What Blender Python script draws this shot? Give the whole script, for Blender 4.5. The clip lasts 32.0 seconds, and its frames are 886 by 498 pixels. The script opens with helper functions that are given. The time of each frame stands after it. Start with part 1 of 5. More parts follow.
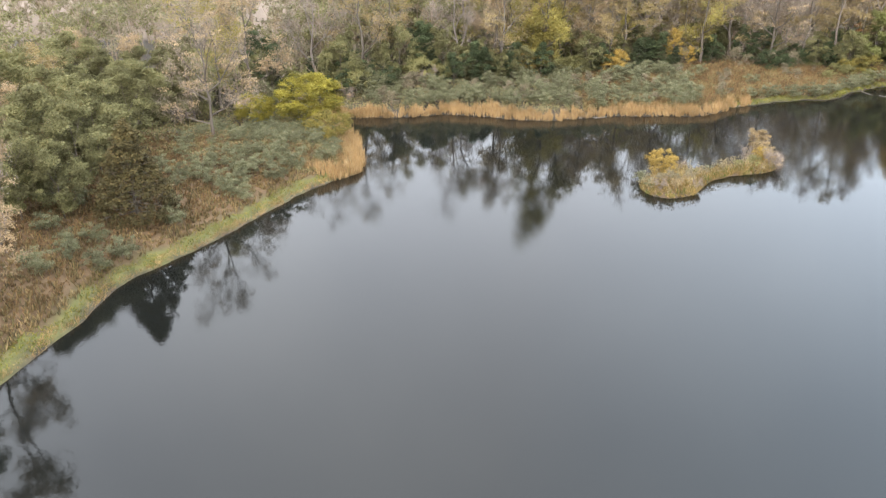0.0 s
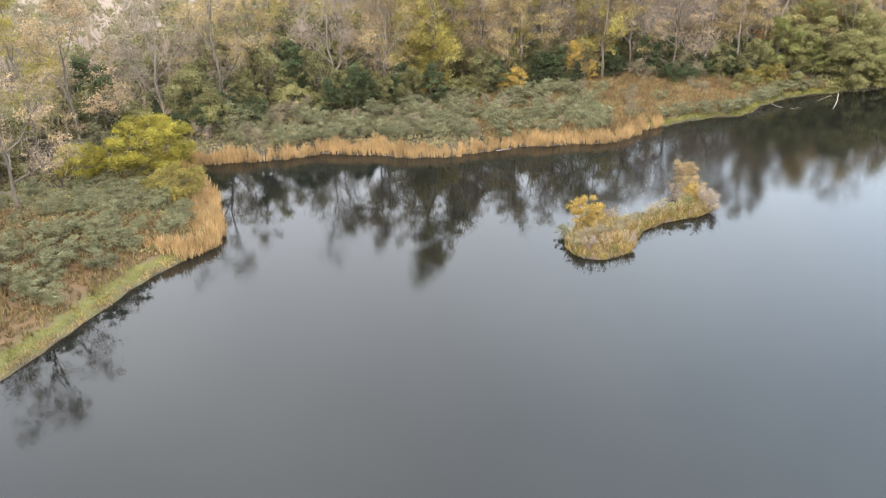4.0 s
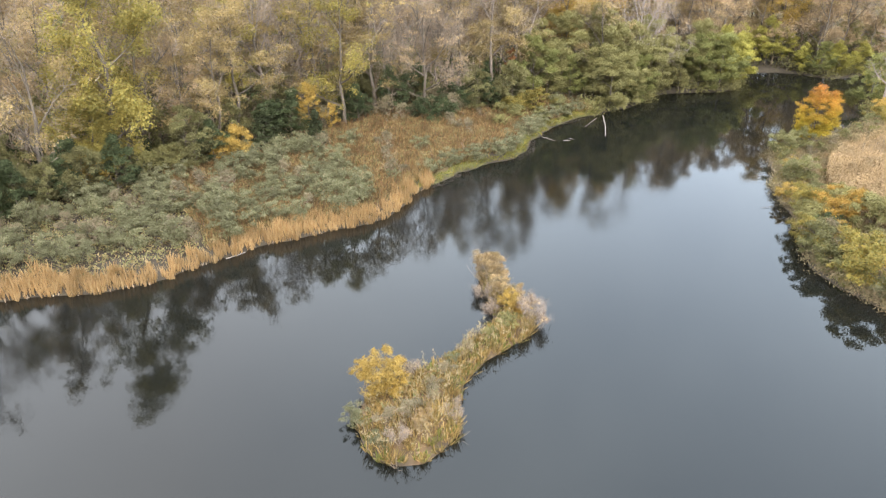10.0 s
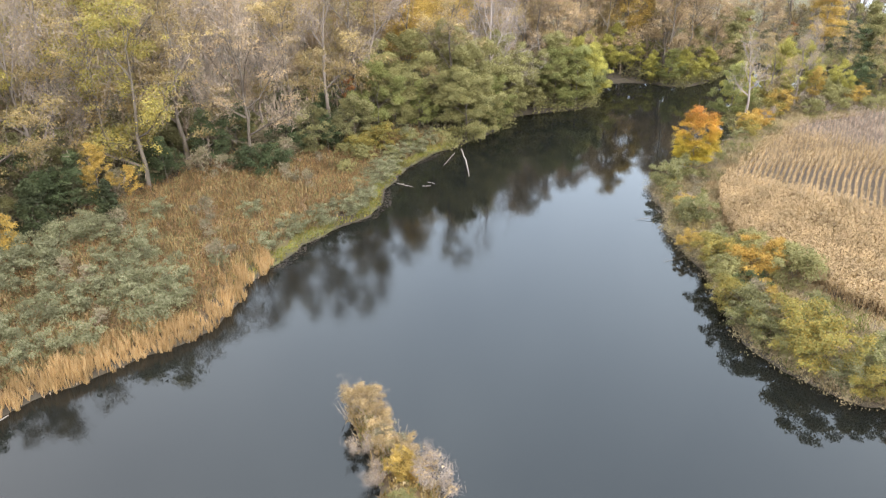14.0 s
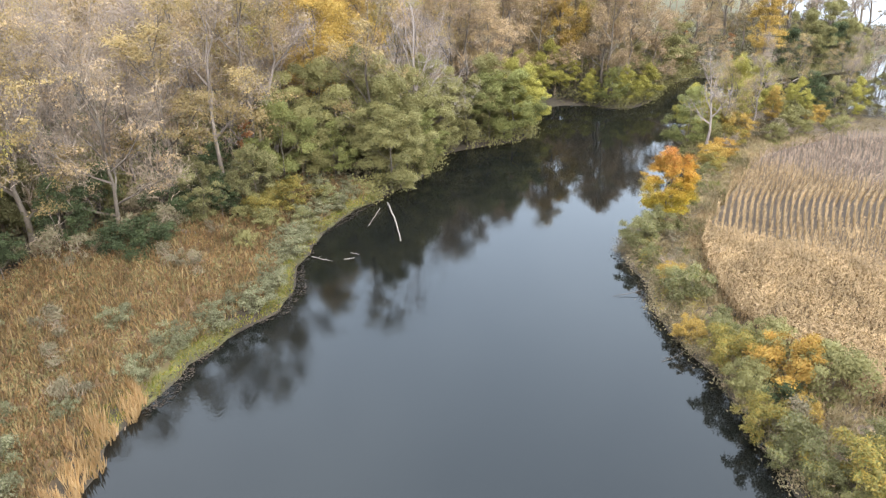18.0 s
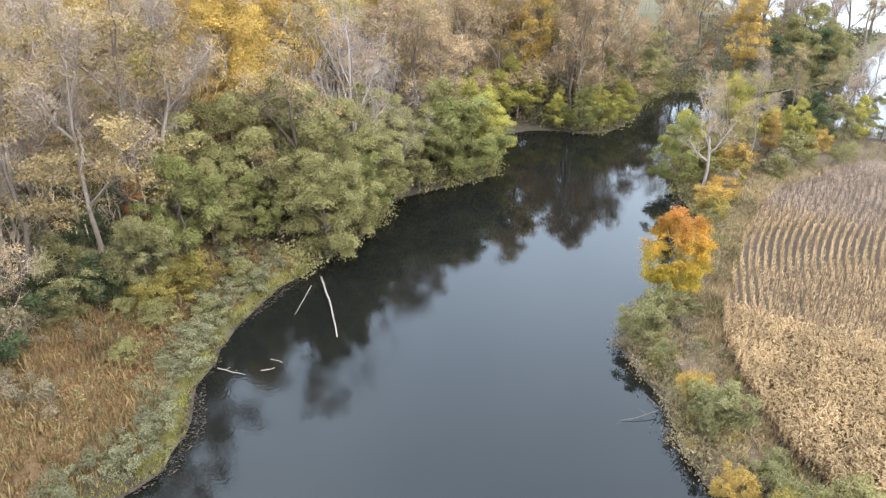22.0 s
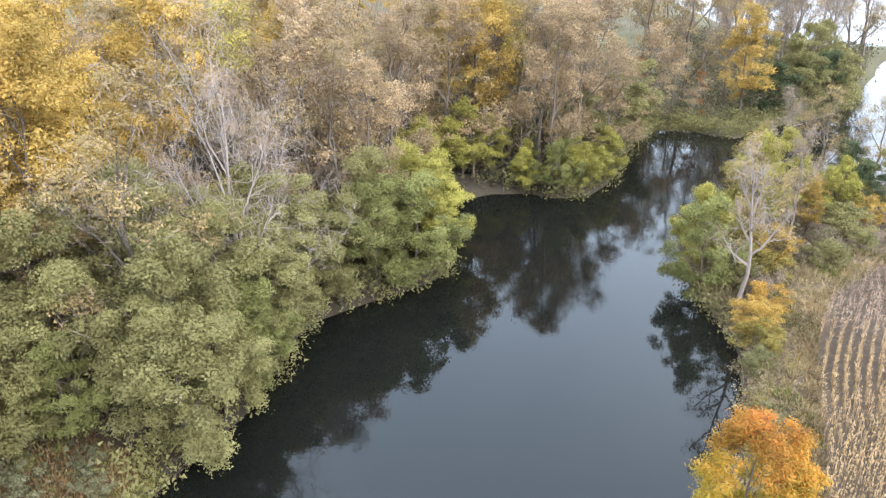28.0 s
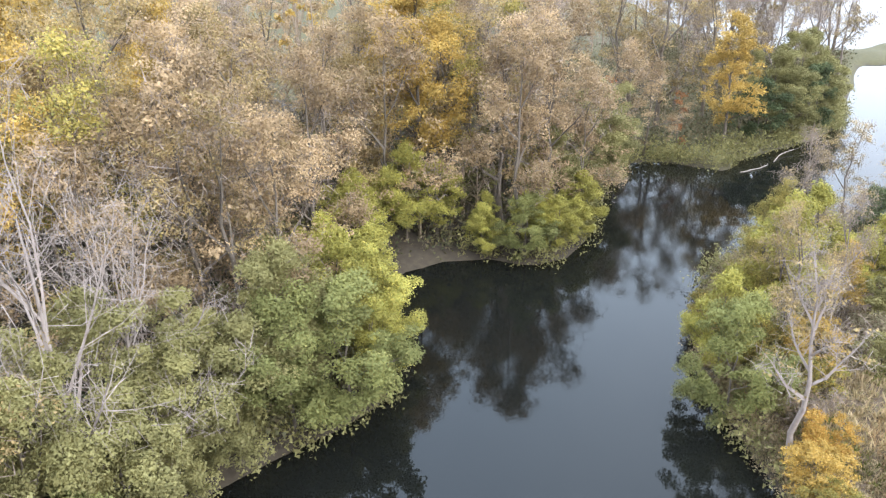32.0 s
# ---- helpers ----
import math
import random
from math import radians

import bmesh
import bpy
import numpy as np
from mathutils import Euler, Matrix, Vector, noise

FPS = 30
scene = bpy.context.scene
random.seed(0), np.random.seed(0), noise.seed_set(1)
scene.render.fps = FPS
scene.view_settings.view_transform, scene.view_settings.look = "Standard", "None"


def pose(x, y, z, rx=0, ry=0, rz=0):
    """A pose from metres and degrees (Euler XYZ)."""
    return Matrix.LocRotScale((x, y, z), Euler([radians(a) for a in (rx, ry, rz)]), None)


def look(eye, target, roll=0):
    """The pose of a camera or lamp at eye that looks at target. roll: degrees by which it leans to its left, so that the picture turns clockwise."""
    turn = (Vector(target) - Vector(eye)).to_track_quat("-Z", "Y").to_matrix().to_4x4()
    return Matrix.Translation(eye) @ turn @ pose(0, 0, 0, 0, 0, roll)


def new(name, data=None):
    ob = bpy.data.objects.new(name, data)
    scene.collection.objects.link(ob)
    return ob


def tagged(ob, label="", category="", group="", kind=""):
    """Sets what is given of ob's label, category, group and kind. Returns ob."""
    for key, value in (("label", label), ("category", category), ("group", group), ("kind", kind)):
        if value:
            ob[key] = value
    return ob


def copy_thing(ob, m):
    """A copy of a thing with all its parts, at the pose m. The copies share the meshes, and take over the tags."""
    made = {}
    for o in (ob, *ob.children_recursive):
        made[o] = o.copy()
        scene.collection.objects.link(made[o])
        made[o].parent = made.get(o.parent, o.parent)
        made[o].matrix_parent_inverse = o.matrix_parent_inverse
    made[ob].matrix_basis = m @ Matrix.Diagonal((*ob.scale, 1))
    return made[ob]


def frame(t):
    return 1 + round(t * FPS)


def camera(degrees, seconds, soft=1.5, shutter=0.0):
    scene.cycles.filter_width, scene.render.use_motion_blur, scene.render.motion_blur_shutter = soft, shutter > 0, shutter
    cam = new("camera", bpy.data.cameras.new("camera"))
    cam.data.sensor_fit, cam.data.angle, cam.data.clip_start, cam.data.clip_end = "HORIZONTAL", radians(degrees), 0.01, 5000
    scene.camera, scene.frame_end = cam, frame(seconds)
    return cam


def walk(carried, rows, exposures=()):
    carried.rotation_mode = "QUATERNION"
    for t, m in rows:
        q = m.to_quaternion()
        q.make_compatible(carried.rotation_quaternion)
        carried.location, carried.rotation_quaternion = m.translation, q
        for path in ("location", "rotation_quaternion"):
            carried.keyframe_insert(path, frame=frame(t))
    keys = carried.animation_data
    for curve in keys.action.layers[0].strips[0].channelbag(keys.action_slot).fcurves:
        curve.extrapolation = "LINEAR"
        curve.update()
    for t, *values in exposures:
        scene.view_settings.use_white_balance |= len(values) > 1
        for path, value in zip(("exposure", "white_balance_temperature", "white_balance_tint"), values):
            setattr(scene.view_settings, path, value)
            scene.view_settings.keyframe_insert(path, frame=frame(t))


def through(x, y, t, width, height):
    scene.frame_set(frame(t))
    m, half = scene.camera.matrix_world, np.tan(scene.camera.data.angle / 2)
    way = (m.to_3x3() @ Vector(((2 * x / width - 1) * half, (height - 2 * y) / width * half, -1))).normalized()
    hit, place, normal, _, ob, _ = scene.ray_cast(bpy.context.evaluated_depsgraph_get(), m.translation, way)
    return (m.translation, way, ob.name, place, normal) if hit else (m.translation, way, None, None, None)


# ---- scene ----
# seconds, eye x, y, z, turn, tilt
PATH = [
    (0.0, -0.00, 0.00, 34.88, 0.00, -24.89),
    (0.5, -0.00, 2.62, 34.90, -0.67, -24.92),
    (1.0, -0.00, 5.23, 34.93, -1.50, -24.93),
    (1.5, 0.02, 7.86, 34.96, -2.90, -24.95),
    (2.0, 0.09, 10.51, 34.98, -4.15, -24.95),
    (2.5, 0.21, 13.20, 34.99, -5.11, -24.95),
    (3.0, 0.40, 15.96, 35.00, -6.25, -24.94),
    (3.5, 0.67, 18.78, 34.97, -7.54, -24.95),
    (5.5, 2.15, 30.30, 34.79, -13.90, -24.89),
    (6.0, 2.61, 33.16, 34.77, -15.55, -24.88),
    (6.5, 3.16, 35.98, 34.76, -17.29, -24.88),
    (7.0, 3.83, 38.75, 34.77, -19.12, -24.91),
    (7.5, 4.62, 41.48, 34.80, -20.98, -24.93),
    (8.0, 5.52, 44.14, 34.84, -22.84, -24.92),
    (8.5, 6.49, 46.76, 34.89, -24.66, -24.90),
    (9.0, 7.52, 49.35, 34.95, -26.50, -24.90),
    (9.5, 8.60, 51.93, 35.03, -28.27, -24.91),
    (10.0, 9.71, 54.49, 35.11, -30.05, -24.94),
    (10.5, 10.88, 57.04, 35.20, -31.85, -24.98),
    (11.0, 12.10, 59.56, 35.27, -33.57, -25.00),
    (11.5, 13.38, 62.06, 35.32, -35.28, -24.99),
    (12.0, 14.72, 64.51, 35.36, -36.92, -24.99),
    (12.5, 16.11, 66.89, 35.41, -38.48, -24.99),
    (13.0, 17.56, 69.20, 35.45, -40.04, -24.98),
    (13.5, 19.07, 71.45, 35.50, -41.62, -24.98),
    (14.0, 20.64, 73.63, 35.51, -43.20, -25.01),
    (14.5, 22.27, 75.76, 35.50, -44.70, -25.02),
    (16.5, 29.04, 84.11, 35.35, -47.62, -24.97),
    (17.0, 30.81, 86.17, 35.34, -48.48, -24.94),
    (17.5, 32.65, 88.22, 35.36, -49.36, -24.90),
    (18.0, 34.56, 90.22, 35.39, -50.22, -24.86),
    (18.5, 36.54, 92.16, 35.41, -51.10, -24.87),
    (19.0, 38.58, 94.01, 35.42, -51.97, -24.89),
    (19.5, 40.67, 95.75, 35.39, -52.53, -24.93),
    (20.0, 42.77, 97.40, 35.36, -52.81, -24.99),
    (20.5, 44.90, 98.98, 35.31, -53.12, -25.04),
    (21.0, 47.05, 100.49, 35.24, -53.45, -25.10),
    (21.5, 49.20, 101.96, 35.17, -53.77, -25.11),
    (22.0, 51.34, 103.38, 35.07, -54.07, -25.11),
    (22.5, 53.47, 104.79, 34.97, -54.37, -25.08),
    (23.0, 55.59, 106.20, 34.87, -54.67, -25.07),
    (23.5, 57.72, 107.60, 34.81, -54.97, -25.07),
    (24.0, 59.87, 108.99, 34.77, -55.25, -25.08),
    (24.5, 62.04, 110.37, 34.75, -55.56, -25.08),
    (26.5, 70.80, 115.89, 34.68, -56.96, -25.10),
    (27.0, 73.05, 117.28, 34.64, -57.30, -25.09),
    (27.5, 75.36, 118.66, 34.59, -57.66, -25.09),
    (28.0, 77.72, 120.03, 34.52, -58.04, -25.11),
    (28.5, 80.09, 121.41, 34.46, -58.39, -25.15),
    (29.0, 82.46, 122.79, 34.41, -58.75, -25.22),
    (29.5, 84.81, 124.15, 34.39, -59.14, -25.27),
    (30.0, 87.14, 125.50, 34.38, -59.66, -25.34),
    (30.5, 89.45, 126.83, 34.39, -60.34, -25.41),
    (31.0, 91.73, 128.14, 34.42, -61.05, -25.47),
    (31.5, 93.98, 129.44, 34.45, -61.81, -25.54),
    (32.0, 96.22, 130.74, 34.47, -62.51, -25.64),
]
EXPOSURE = 2.04
# seconds, stops, kelvin
TONE = [(0, 0.0, 6600), (5, 0.08, 6750), (11, 0.1, 6750), (17, 0.06, 6500), (23, 0.06, 6300), (32, 0.05, 6100)]
cam = camera(60.56, 32.0, soft=1.25)
walk(cam, [(t, pose(x, y, z, 90 + tilt, 0, turn)) for t, x, y, z, turn, tilt in PATH], exposures=[(t, EXPOSURE + up, kelvin, 10) for t, up, kelvin in TONE])

# ---- world and light: high overcast, soft ----
world = bpy.data.worlds.new("overcast")
world.use_nodes = True
scene.world = world
wn, wl = world.node_tree.nodes, world.node_tree.links
SUN_UP, SUN_TURN = radians(38), radians(200)
sky = wn.new("ShaderNodeTexSky")
sky.sky_type, sky.sun_disc, sky.sun_elevation, sky.sun_rotation = "NISHITA", False, SUN_UP, SUN_TURN
dull = wn.new("ShaderNodeHueSaturation")
dull.inputs["Saturation"].default_value = 0.25
dull.inputs["Value"].default_value = 1.0
wl.new(sky.outputs[0], dull.inputs["Color"])
cloud_at = wn.new("ShaderNodeTexCoord")
cloud = wn.new("ShaderNodeTexNoise")
cloud.inputs["Scale"].default_value, cloud.inputs["Detail"].default_value = 2.2, 5
cloud_ramp = wn.new("ShaderNodeValToRGB")
cloud_ramp.color_ramp.elements[0].position, cloud_ramp.color_ramp.elements[0].color = 0.3, (8.2, 8.9, 10.2, 1)
cloud_ramp.color_ramp.elements[1].position, cloud_ramp.color_ramp.elements[1].color = 0.72, (11.1, 11.7, 12.7, 1)
wl.new(cloud_at.outputs["Generated"], cloud.inputs["Vector"])
wl.new(cloud.outputs[0], cloud_ramp.inputs[0])
cover = wn.new("ShaderNodeMix")
cover.data_type = "RGBA"
cover.inputs[0].default_value = 0.85
wl.new(dull.outputs[0], cover.inputs[6])
wl.new(cloud_ramp.outputs[0], cover.inputs[7])
wco = wn.new("ShaderNodeTexCoord")
wsep = wn.new("ShaderNodeSeparateXYZ")
wl.new(wco.outputs["Generated"], wsep.inputs[0])
grade = wn.new("ShaderNodeMapRange")
grade.inputs[1].default_value, grade.inputs[2].default_value, grade.inputs[3].default_value, grade.inputs[4].default_value = 0.0, 1.0, 0.82, 1.35
wl.new(wsep.outputs[2], grade.inputs[0])
graded = wn.new("ShaderNodeVectorMath")
graded.operation = "SCALE"
wl.new(cover.outputs[2], graded.inputs[0])
wl.new(grade.outputs[0], graded.inputs[3])
east = wn.new("ShaderNodeVectorMath")
east.operation = "DOT_PRODUCT"
east.inputs[1].default_value = Vector((0.72, 0.5, 0.48)).normalized()
wl.new(wco.outputs["Generated"], east.inputs[0])
east_amount = wn.new("ShaderNodeMapRange")
east_amount.inputs[1].default_value, east_amount.inputs[2].default_value = 0.74, 1.0
wl.new(east.outputs["Value"], east_amount.inputs[0])
tint = wn.new("ShaderNodeMix")
tint.data_type, tint.blend_type = "RGBA", "MULTIPLY"
tint.inputs[7].default_value = (0.885, 1.0, 1.09, 1)
wl.new(east_amount.outputs[0], tint.inputs[0])
wl.new(graded.outputs[0], tint.inputs[6])
wl.new(tint.outputs[2], wn["Background"].inputs[0])
wn["Background"].inputs[1].default_value = 0.1
sun = new("sun", bpy.data.lights.new("sun", "SUN"))
sun.data.energy, sun.data.angle, sun.data.color = 0.8, radians(25), (1.0, 0.94, 0.85)
sun.matrix_world = look((0, 0, 100), Vector((0, 0, 100)) - Vector((math.sin(SUN_TURN) * math.cos(SUN_UP), math.cos(SUN_TURN) * math.cos(SUN_UP), math.sin(SUN_UP))))


# ---- materials ----
def nodes_of(name, rough=0.8):
    m = bpy.data.materials.new(name)
    m.use_nodes = True
    b = m.node_tree.nodes["Principled BSDF"]
    b.inputs["Roughness"].default_value = rough
    return m, m.node_tree.nodes, m.node_tree.links, b


def ramp(n, stops):
    r = n.new("ShaderNodeValToRGB")
    e = r.color_ramp.elements
    while len(e) < len(stops):
        e.new(0.5)
    for i, c in enumerate(stops):
        e[i].position, e[i].color = i / max(1, len(stops) - 1), (*c, 1)
    return r


def tex_noise(n, l, scale, detail=4, coords="Object"):
    c = n.new("ShaderNodeTexCoord")
    t = n.new("ShaderNodeTexNoise")
    t.inputs["Scale"].default_value, t.inputs["Detail"].default_value = scale, detail
    l.new(c.outputs[coords], t.inputs["Vector"])
    return t


def mixed(n, l, kind, a, b, fac):
    m = n.new("ShaderNodeMix")
    m.data_type, m.blend_type = "RGBA", kind
    for sock, v in ((m.inputs[0], fac), (m.inputs[6], a), (m.inputs[7], b)):
        if isinstance(v, (int, float)):
            sock.default_value = v
        elif isinstance(v, tuple):
            sock.default_value = (*v, 1)
        else:
            l.new(v, sock)
    return m.outputs[2]


def leaf_material(name, stops, through=0.36, spread=0.25):
    """Leaves, blades and stalks: each one its own shade, each plant its own cast, light passing through."""
    m, n, l, b = nodes_of(name, 0.75)
    g = n.new("ShaderNodeNewGeometry")
    r = ramp(n, [(a * 0.86, b_ * 0.86, c * 0.86 + 0.02 * a) for a, b_, c in stops])
    l.new(g.outputs["Random Per Island"], r.inputs[0])
    o = n.new("ShaderNodeObjectInfo")
    v = n.new("ShaderNodeMapRange")
    v.inputs[3].default_value, v.inputs[4].default_value = 1 - spread, 1 + spread
    l.new(o.outputs["Random"], v.inputs[0])
    patch = tex_noise(n, l, 0.35, 3)
    pv = n.new("ShaderNodeMapRange")
    pv.inputs[1].default_value, pv.inputs[2].default_value, pv.inputs[3].default_value, pv.inputs[4].default_value = 0.3, 0.7, 0.66, 1.3
    l.new(patch.outputs[0], pv.inputs[0])
    mul = n.new("ShaderNodeMath")
    mul.operation = "MULTIPLY"
    l.new(v.outputs[0], mul.inputs[0])
    l.new(pv.outputs[0], mul.inputs[1])
    hs = n.new("ShaderNodeHueSaturation")
    l.new(r.outputs[0], hs.inputs["Color"])
    l.new(mul.outputs[0], hs.inputs["Value"])
    l.new(hs.outputs[0], b.inputs["Base Color"])
    b.inputs["Specular IOR Level"].default_value = 0.2
    tr = n.new("ShaderNodeBsdfTranslucent")
    l.new(hs.outputs[0], tr.inputs[0])
    ms = n.new("ShaderNodeMixShader")
    ms.inputs[0].default_value = through
    l.new(b.outputs[0], ms.inputs[1])
    l.new(tr.outputs[0], ms.inputs[2])
    l.new(ms.outputs[0], n["Material Output"].inputs[0])
    return m


def bark_material(name, dark, pale, scale=6.0):
    m, n, l, b = nodes_of(name, 0.9)
    t = tex_noise(n, l, scale, 6)
    r = ramp(n, [dark, pale])
    l.new(t.outputs[0], r.inputs[0])
    l.new(r.outputs[0], b.inputs["Base Color"])
    bump = n.new("ShaderNodeBump")
    bump.inputs["Strength"].default_value, bump.inputs["Distance"].default_value = 0.6, 0.03
    l.new(t.outputs[0], bump.inputs["Height"])
    l.new(bump.outputs[0], b.inputs["Normal"])
    return m


LEAF = {
    "gold": leaf_material("gold_leaf", [(0.33, 0.24, 0.10), (0.37, 0.27, 0.11), (0.30, 0.228, 0.104), (0.265, 0.21, 0.092)]),
    "tan": leaf_material("tan_leaf", [(0.386, 0.278, 0.15), (0.362, 0.261, 0.139), (0.409, 0.296, 0.16), (0.339, 0.245, 0.13)]),
    "yellow": leaf_material("yellow_leaf", [(0.465, 0.307, 0.062), (0.434, 0.282, 0.057), (0.383, 0.272, 0.072), (0.496, 0.348, 0.093)]),
    "yellowgreen": leaf_material("yellowgreen_leaf", [(0.336, 0.275, 0.066), (0.258, 0.231, 0.066), (0.414, 0.314, 0.072), (0.19, 0.187, 0.055)]),
    "green": leaf_material("olive_green_leaf", [(0.256, 0.234, 0.09), (0.237, 0.22, 0.084), (0.276, 0.249, 0.096), (0.22, 0.206, 0.079)]),
    "deepgreen": leaf_material("deep_green_leaf", [(0.08, 0.10, 0.042), (0.058, 0.075, 0.033), (0.105, 0.125, 0.052)]),
    "lime": leaf_material("lime_leaf", [(0.369, 0.339, 0.066), (0.298, 0.287, 0.066), (0.432, 0.368, 0.075), (0.243, 0.242, 0.066)]),
    "fresh": leaf_material("fresh_green_leaf", [(0.215, 0.218, 0.068), (0.187, 0.196, 0.063), (0.246, 0.239, 0.075), (0.167, 0.177, 0.058)]),
    "west": leaf_material("dark_olive_leaf", [(0.189, 0.175, 0.071), (0.146, 0.14, 0.057), (0.238, 0.211, 0.09), (0.12, 0.118, 0.048)]),
    "silver": leaf_material("silver_leaf", [(0.204, 0.2, 0.106), (0.16, 0.158, 0.076), (0.272, 0.255, 0.147), (0.116, 0.119, 0.052)]),
    "brown": leaf_material("brown_leaf", [(0.22, 0.175, 0.105), (0.18, 0.155, 0.09), (0.26, 0.215, 0.13), (0.19, 0.185, 0.10)]),
    "orange": leaf_material("orange_leaf", [(0.46, 0.20, 0.02), (0.44, 0.26, 0.03), (0.40, 0.28, 0.04), (0.46, 0.23, 0.02)]),
    "rust": leaf_material("rust_orange_leaf", [(0.418, 0.217, 0.036), (0.38, 0.251, 0.048), (0.437, 0.285, 0.06), (0.342, 0.182, 0.036)]),
    "sage": leaf_material("sage_leaf", [(0.216, 0.2, 0.09), (0.154, 0.155, 0.061), (0.288, 0.26, 0.131), (0.113, 0.12, 0.041), (0.247, 0.22, 0.063)]),
    "mixed": leaf_material("mixed_yellow_leaf", [(0.29, 0.225, 0.045), (0.20, 0.19, 0.05), (0.38, 0.26, 0.05), (0.135, 0.145, 0.045), (0.26, 0.185, 0.055)]),
    "straw": leaf_material("tan_straw_leaf", [(0.4, 0.281, 0.138), (0.33, 0.229, 0.103), (0.46, 0.343, 0.184), (0.38, 0.26, 0.081)]),
    "red": leaf_material("red_leaf", [(0.27, 0.11, 0.04), (0.23, 0.12, 0.045), (0.33, 0.14, 0.04)]),
    "willow": leaf_material("willow_leaf", [(0.30, 0.25, 0.03), (0.23, 0.205, 0.03), (0.355, 0.285, 0.04), (0.17, 0.16, 0.028)]),
    "cedar": leaf_material("cedar_leaf", [(0.098, 0.074, 0.025), (0.058, 0.051, 0.018), (0.141, 0.099, 0.032)], 0.1),
    "spruce": leaf_material("spruce_leaf", [(0.041, 0.05, 0.019), (0.03, 0.038, 0.015), (0.06, 0.066, 0.026)], 0.1),
}
def redden(m, low, high):
    n, l = m.node_tree.nodes, m.node_tree.links
    hs = next(x for x in n if x.bl_idname == "ShaderNodeHueSaturation")
    tc, sp, mr = n.new("ShaderNodeTexCoord"), n.new("ShaderNodeSeparateXYZ"), n.new("ShaderNodeMapRange")
    l.new(tc.outputs["Object"], sp.inputs[0])
    l.new(sp.outputs[2], mr.inputs[0])
    mr.inputs[1].default_value, mr.inputs[2].default_value, mr.inputs[3].default_value, mr.inputs[4].default_value = low, high, 0.53, 0.464
    l.new(mr.outputs[0], hs.inputs["Hue"])


redden(LEAF["orange"], 4.0, 10.5)
BARK = bark_material("brown_bark", (0.05, 0.04, 0.03), (0.16, 0.13, 0.10))
PALE_BARK = bark_material("pale_bark", (0.10, 0.08, 0.065), (0.22, 0.18, 0.15))
WHITE_BARK = bark_material("white_dead_wood", (0.18, 0.148, 0.13), (0.31, 0.262, 0.23))
TWIG = {"gold": bark_material("twig_brown", (0.17, 0.128, 0.09), (0.31, 0.24, 0.17)), "bare": bark_material("twig_pink_grey", (0.155, 0.12, 0.095), (0.27, 0.214, 0.17)), "white": WHITE_BARK}
REED = leaf_material("dry_reed", [(0.45, 0.295, 0.125), (0.38, 0.235, 0.09), (0.51, 0.36, 0.175), (0.30, 0.18, 0.07)], 0.25, 0.05)
MEADOW = leaf_material("rust_meadow", [(0.27, 0.175, 0.068), (0.17, 0.12, 0.05), (0.37, 0.26, 0.12), (0.17, 0.15, 0.06), (0.08, 0.06, 0.03), (0.32, 0.21, 0.08)], 0.2, 0.05)
GRASS = leaf_material("shore_grass", [(0.17, 0.175, 0.022), (0.125, 0.15, 0.02), (0.25, 0.21, 0.035), (0.32, 0.235, 0.06)], 0.25, 0.05)
CORN = leaf_material("dry_corn", [(0.34, 0.232, 0.105), (0.255, 0.168, 0.074), (0.43, 0.305, 0.155), (0.14, 0.088, 0.042)], 0.2, 0.05)

WATER, wnn, wll, wb = nodes_of("lake_water", 0.015)
wb.inputs["Base Color"].default_value = (0.0055, 0.006, 0.0052, 1)
wb.inputs["IOR"].default_value = 1.333
rip = tex_noise(wnn, wll, 3.4, 2)
calm = tex_noise(wnn, wll, 0.02, 2)
calm_r = wnn.new("ShaderNodeMapRange")
calm_r.inputs[1].default_value, calm_r.inputs[2].default_value, calm_r.inputs[3].default_value, calm_r.inputs[4].default_value = 0.42, 0.64, 0.022, 0.15
wll.new(calm.outputs[0], calm_r.inputs[0])
wbump = wnn.new("ShaderNodeBump")
wbump.inputs["Distance"].default_value = 0.05
wll.new(calm_r.outputs[0], wbump.inputs["Strength"])
wll.new(rip.outputs[0], wbump.inputs["Height"])
wll.new(wbump.outputs[0], wb.inputs["Normal"])

SOIL, gn, gl, gb = nodes_of("ground_cover", 0.95)
zone = gn.new("ShaderNodeVertexColor")
zone.layer_name = "zone"
zs = gn.new("ShaderNodeSeparateColor")
gl.new(zone.outputs[0], zs.inputs[0])
fine, broad = tex_noise(gn, gl, 1.6, 8), tex_noise(gn, gl, 0.12, 5)
litter = ramp(gn, [(0.02, 0.015, 0.01), (0.042, 0.032, 0.02), (0.075, 0.058, 0.034)])
gl.new(fine.outputs[0], litter.inputs[0])
moss = ramp(gn, [(0.06, 0.062, 0.016), (0.10, 0.098, 0.024), (0.16, 0.13, 0.04)])
gl.new(fine.outputs[0], moss.inputs[0])
rust = ramp(gn, [(0.06, 0.038, 0.02), (0.11, 0.066, 0.03), (0.15, 0.10, 0.05)])
gl.new(fine.outputs[0], rust.inputs[0])
straw = ramp(gn, [(0.022, 0.015, 0.009), (0.05, 0.034, 0.02), (0.10, 0.07, 0.038)])
gl.new(fine.outputs[0], straw.inputs[0])
c1 = mixed(gn, gl, "MIX", litter.outputs[0], moss.outputs[0], zs.outputs[0])
c2 = mixed(gn, gl, "MIX", c1, rust.outputs[0], zs.outputs[1])
c3 = mixed(gn, gl, "MIX", c2, straw.outputs[0], zs.outputs[2])
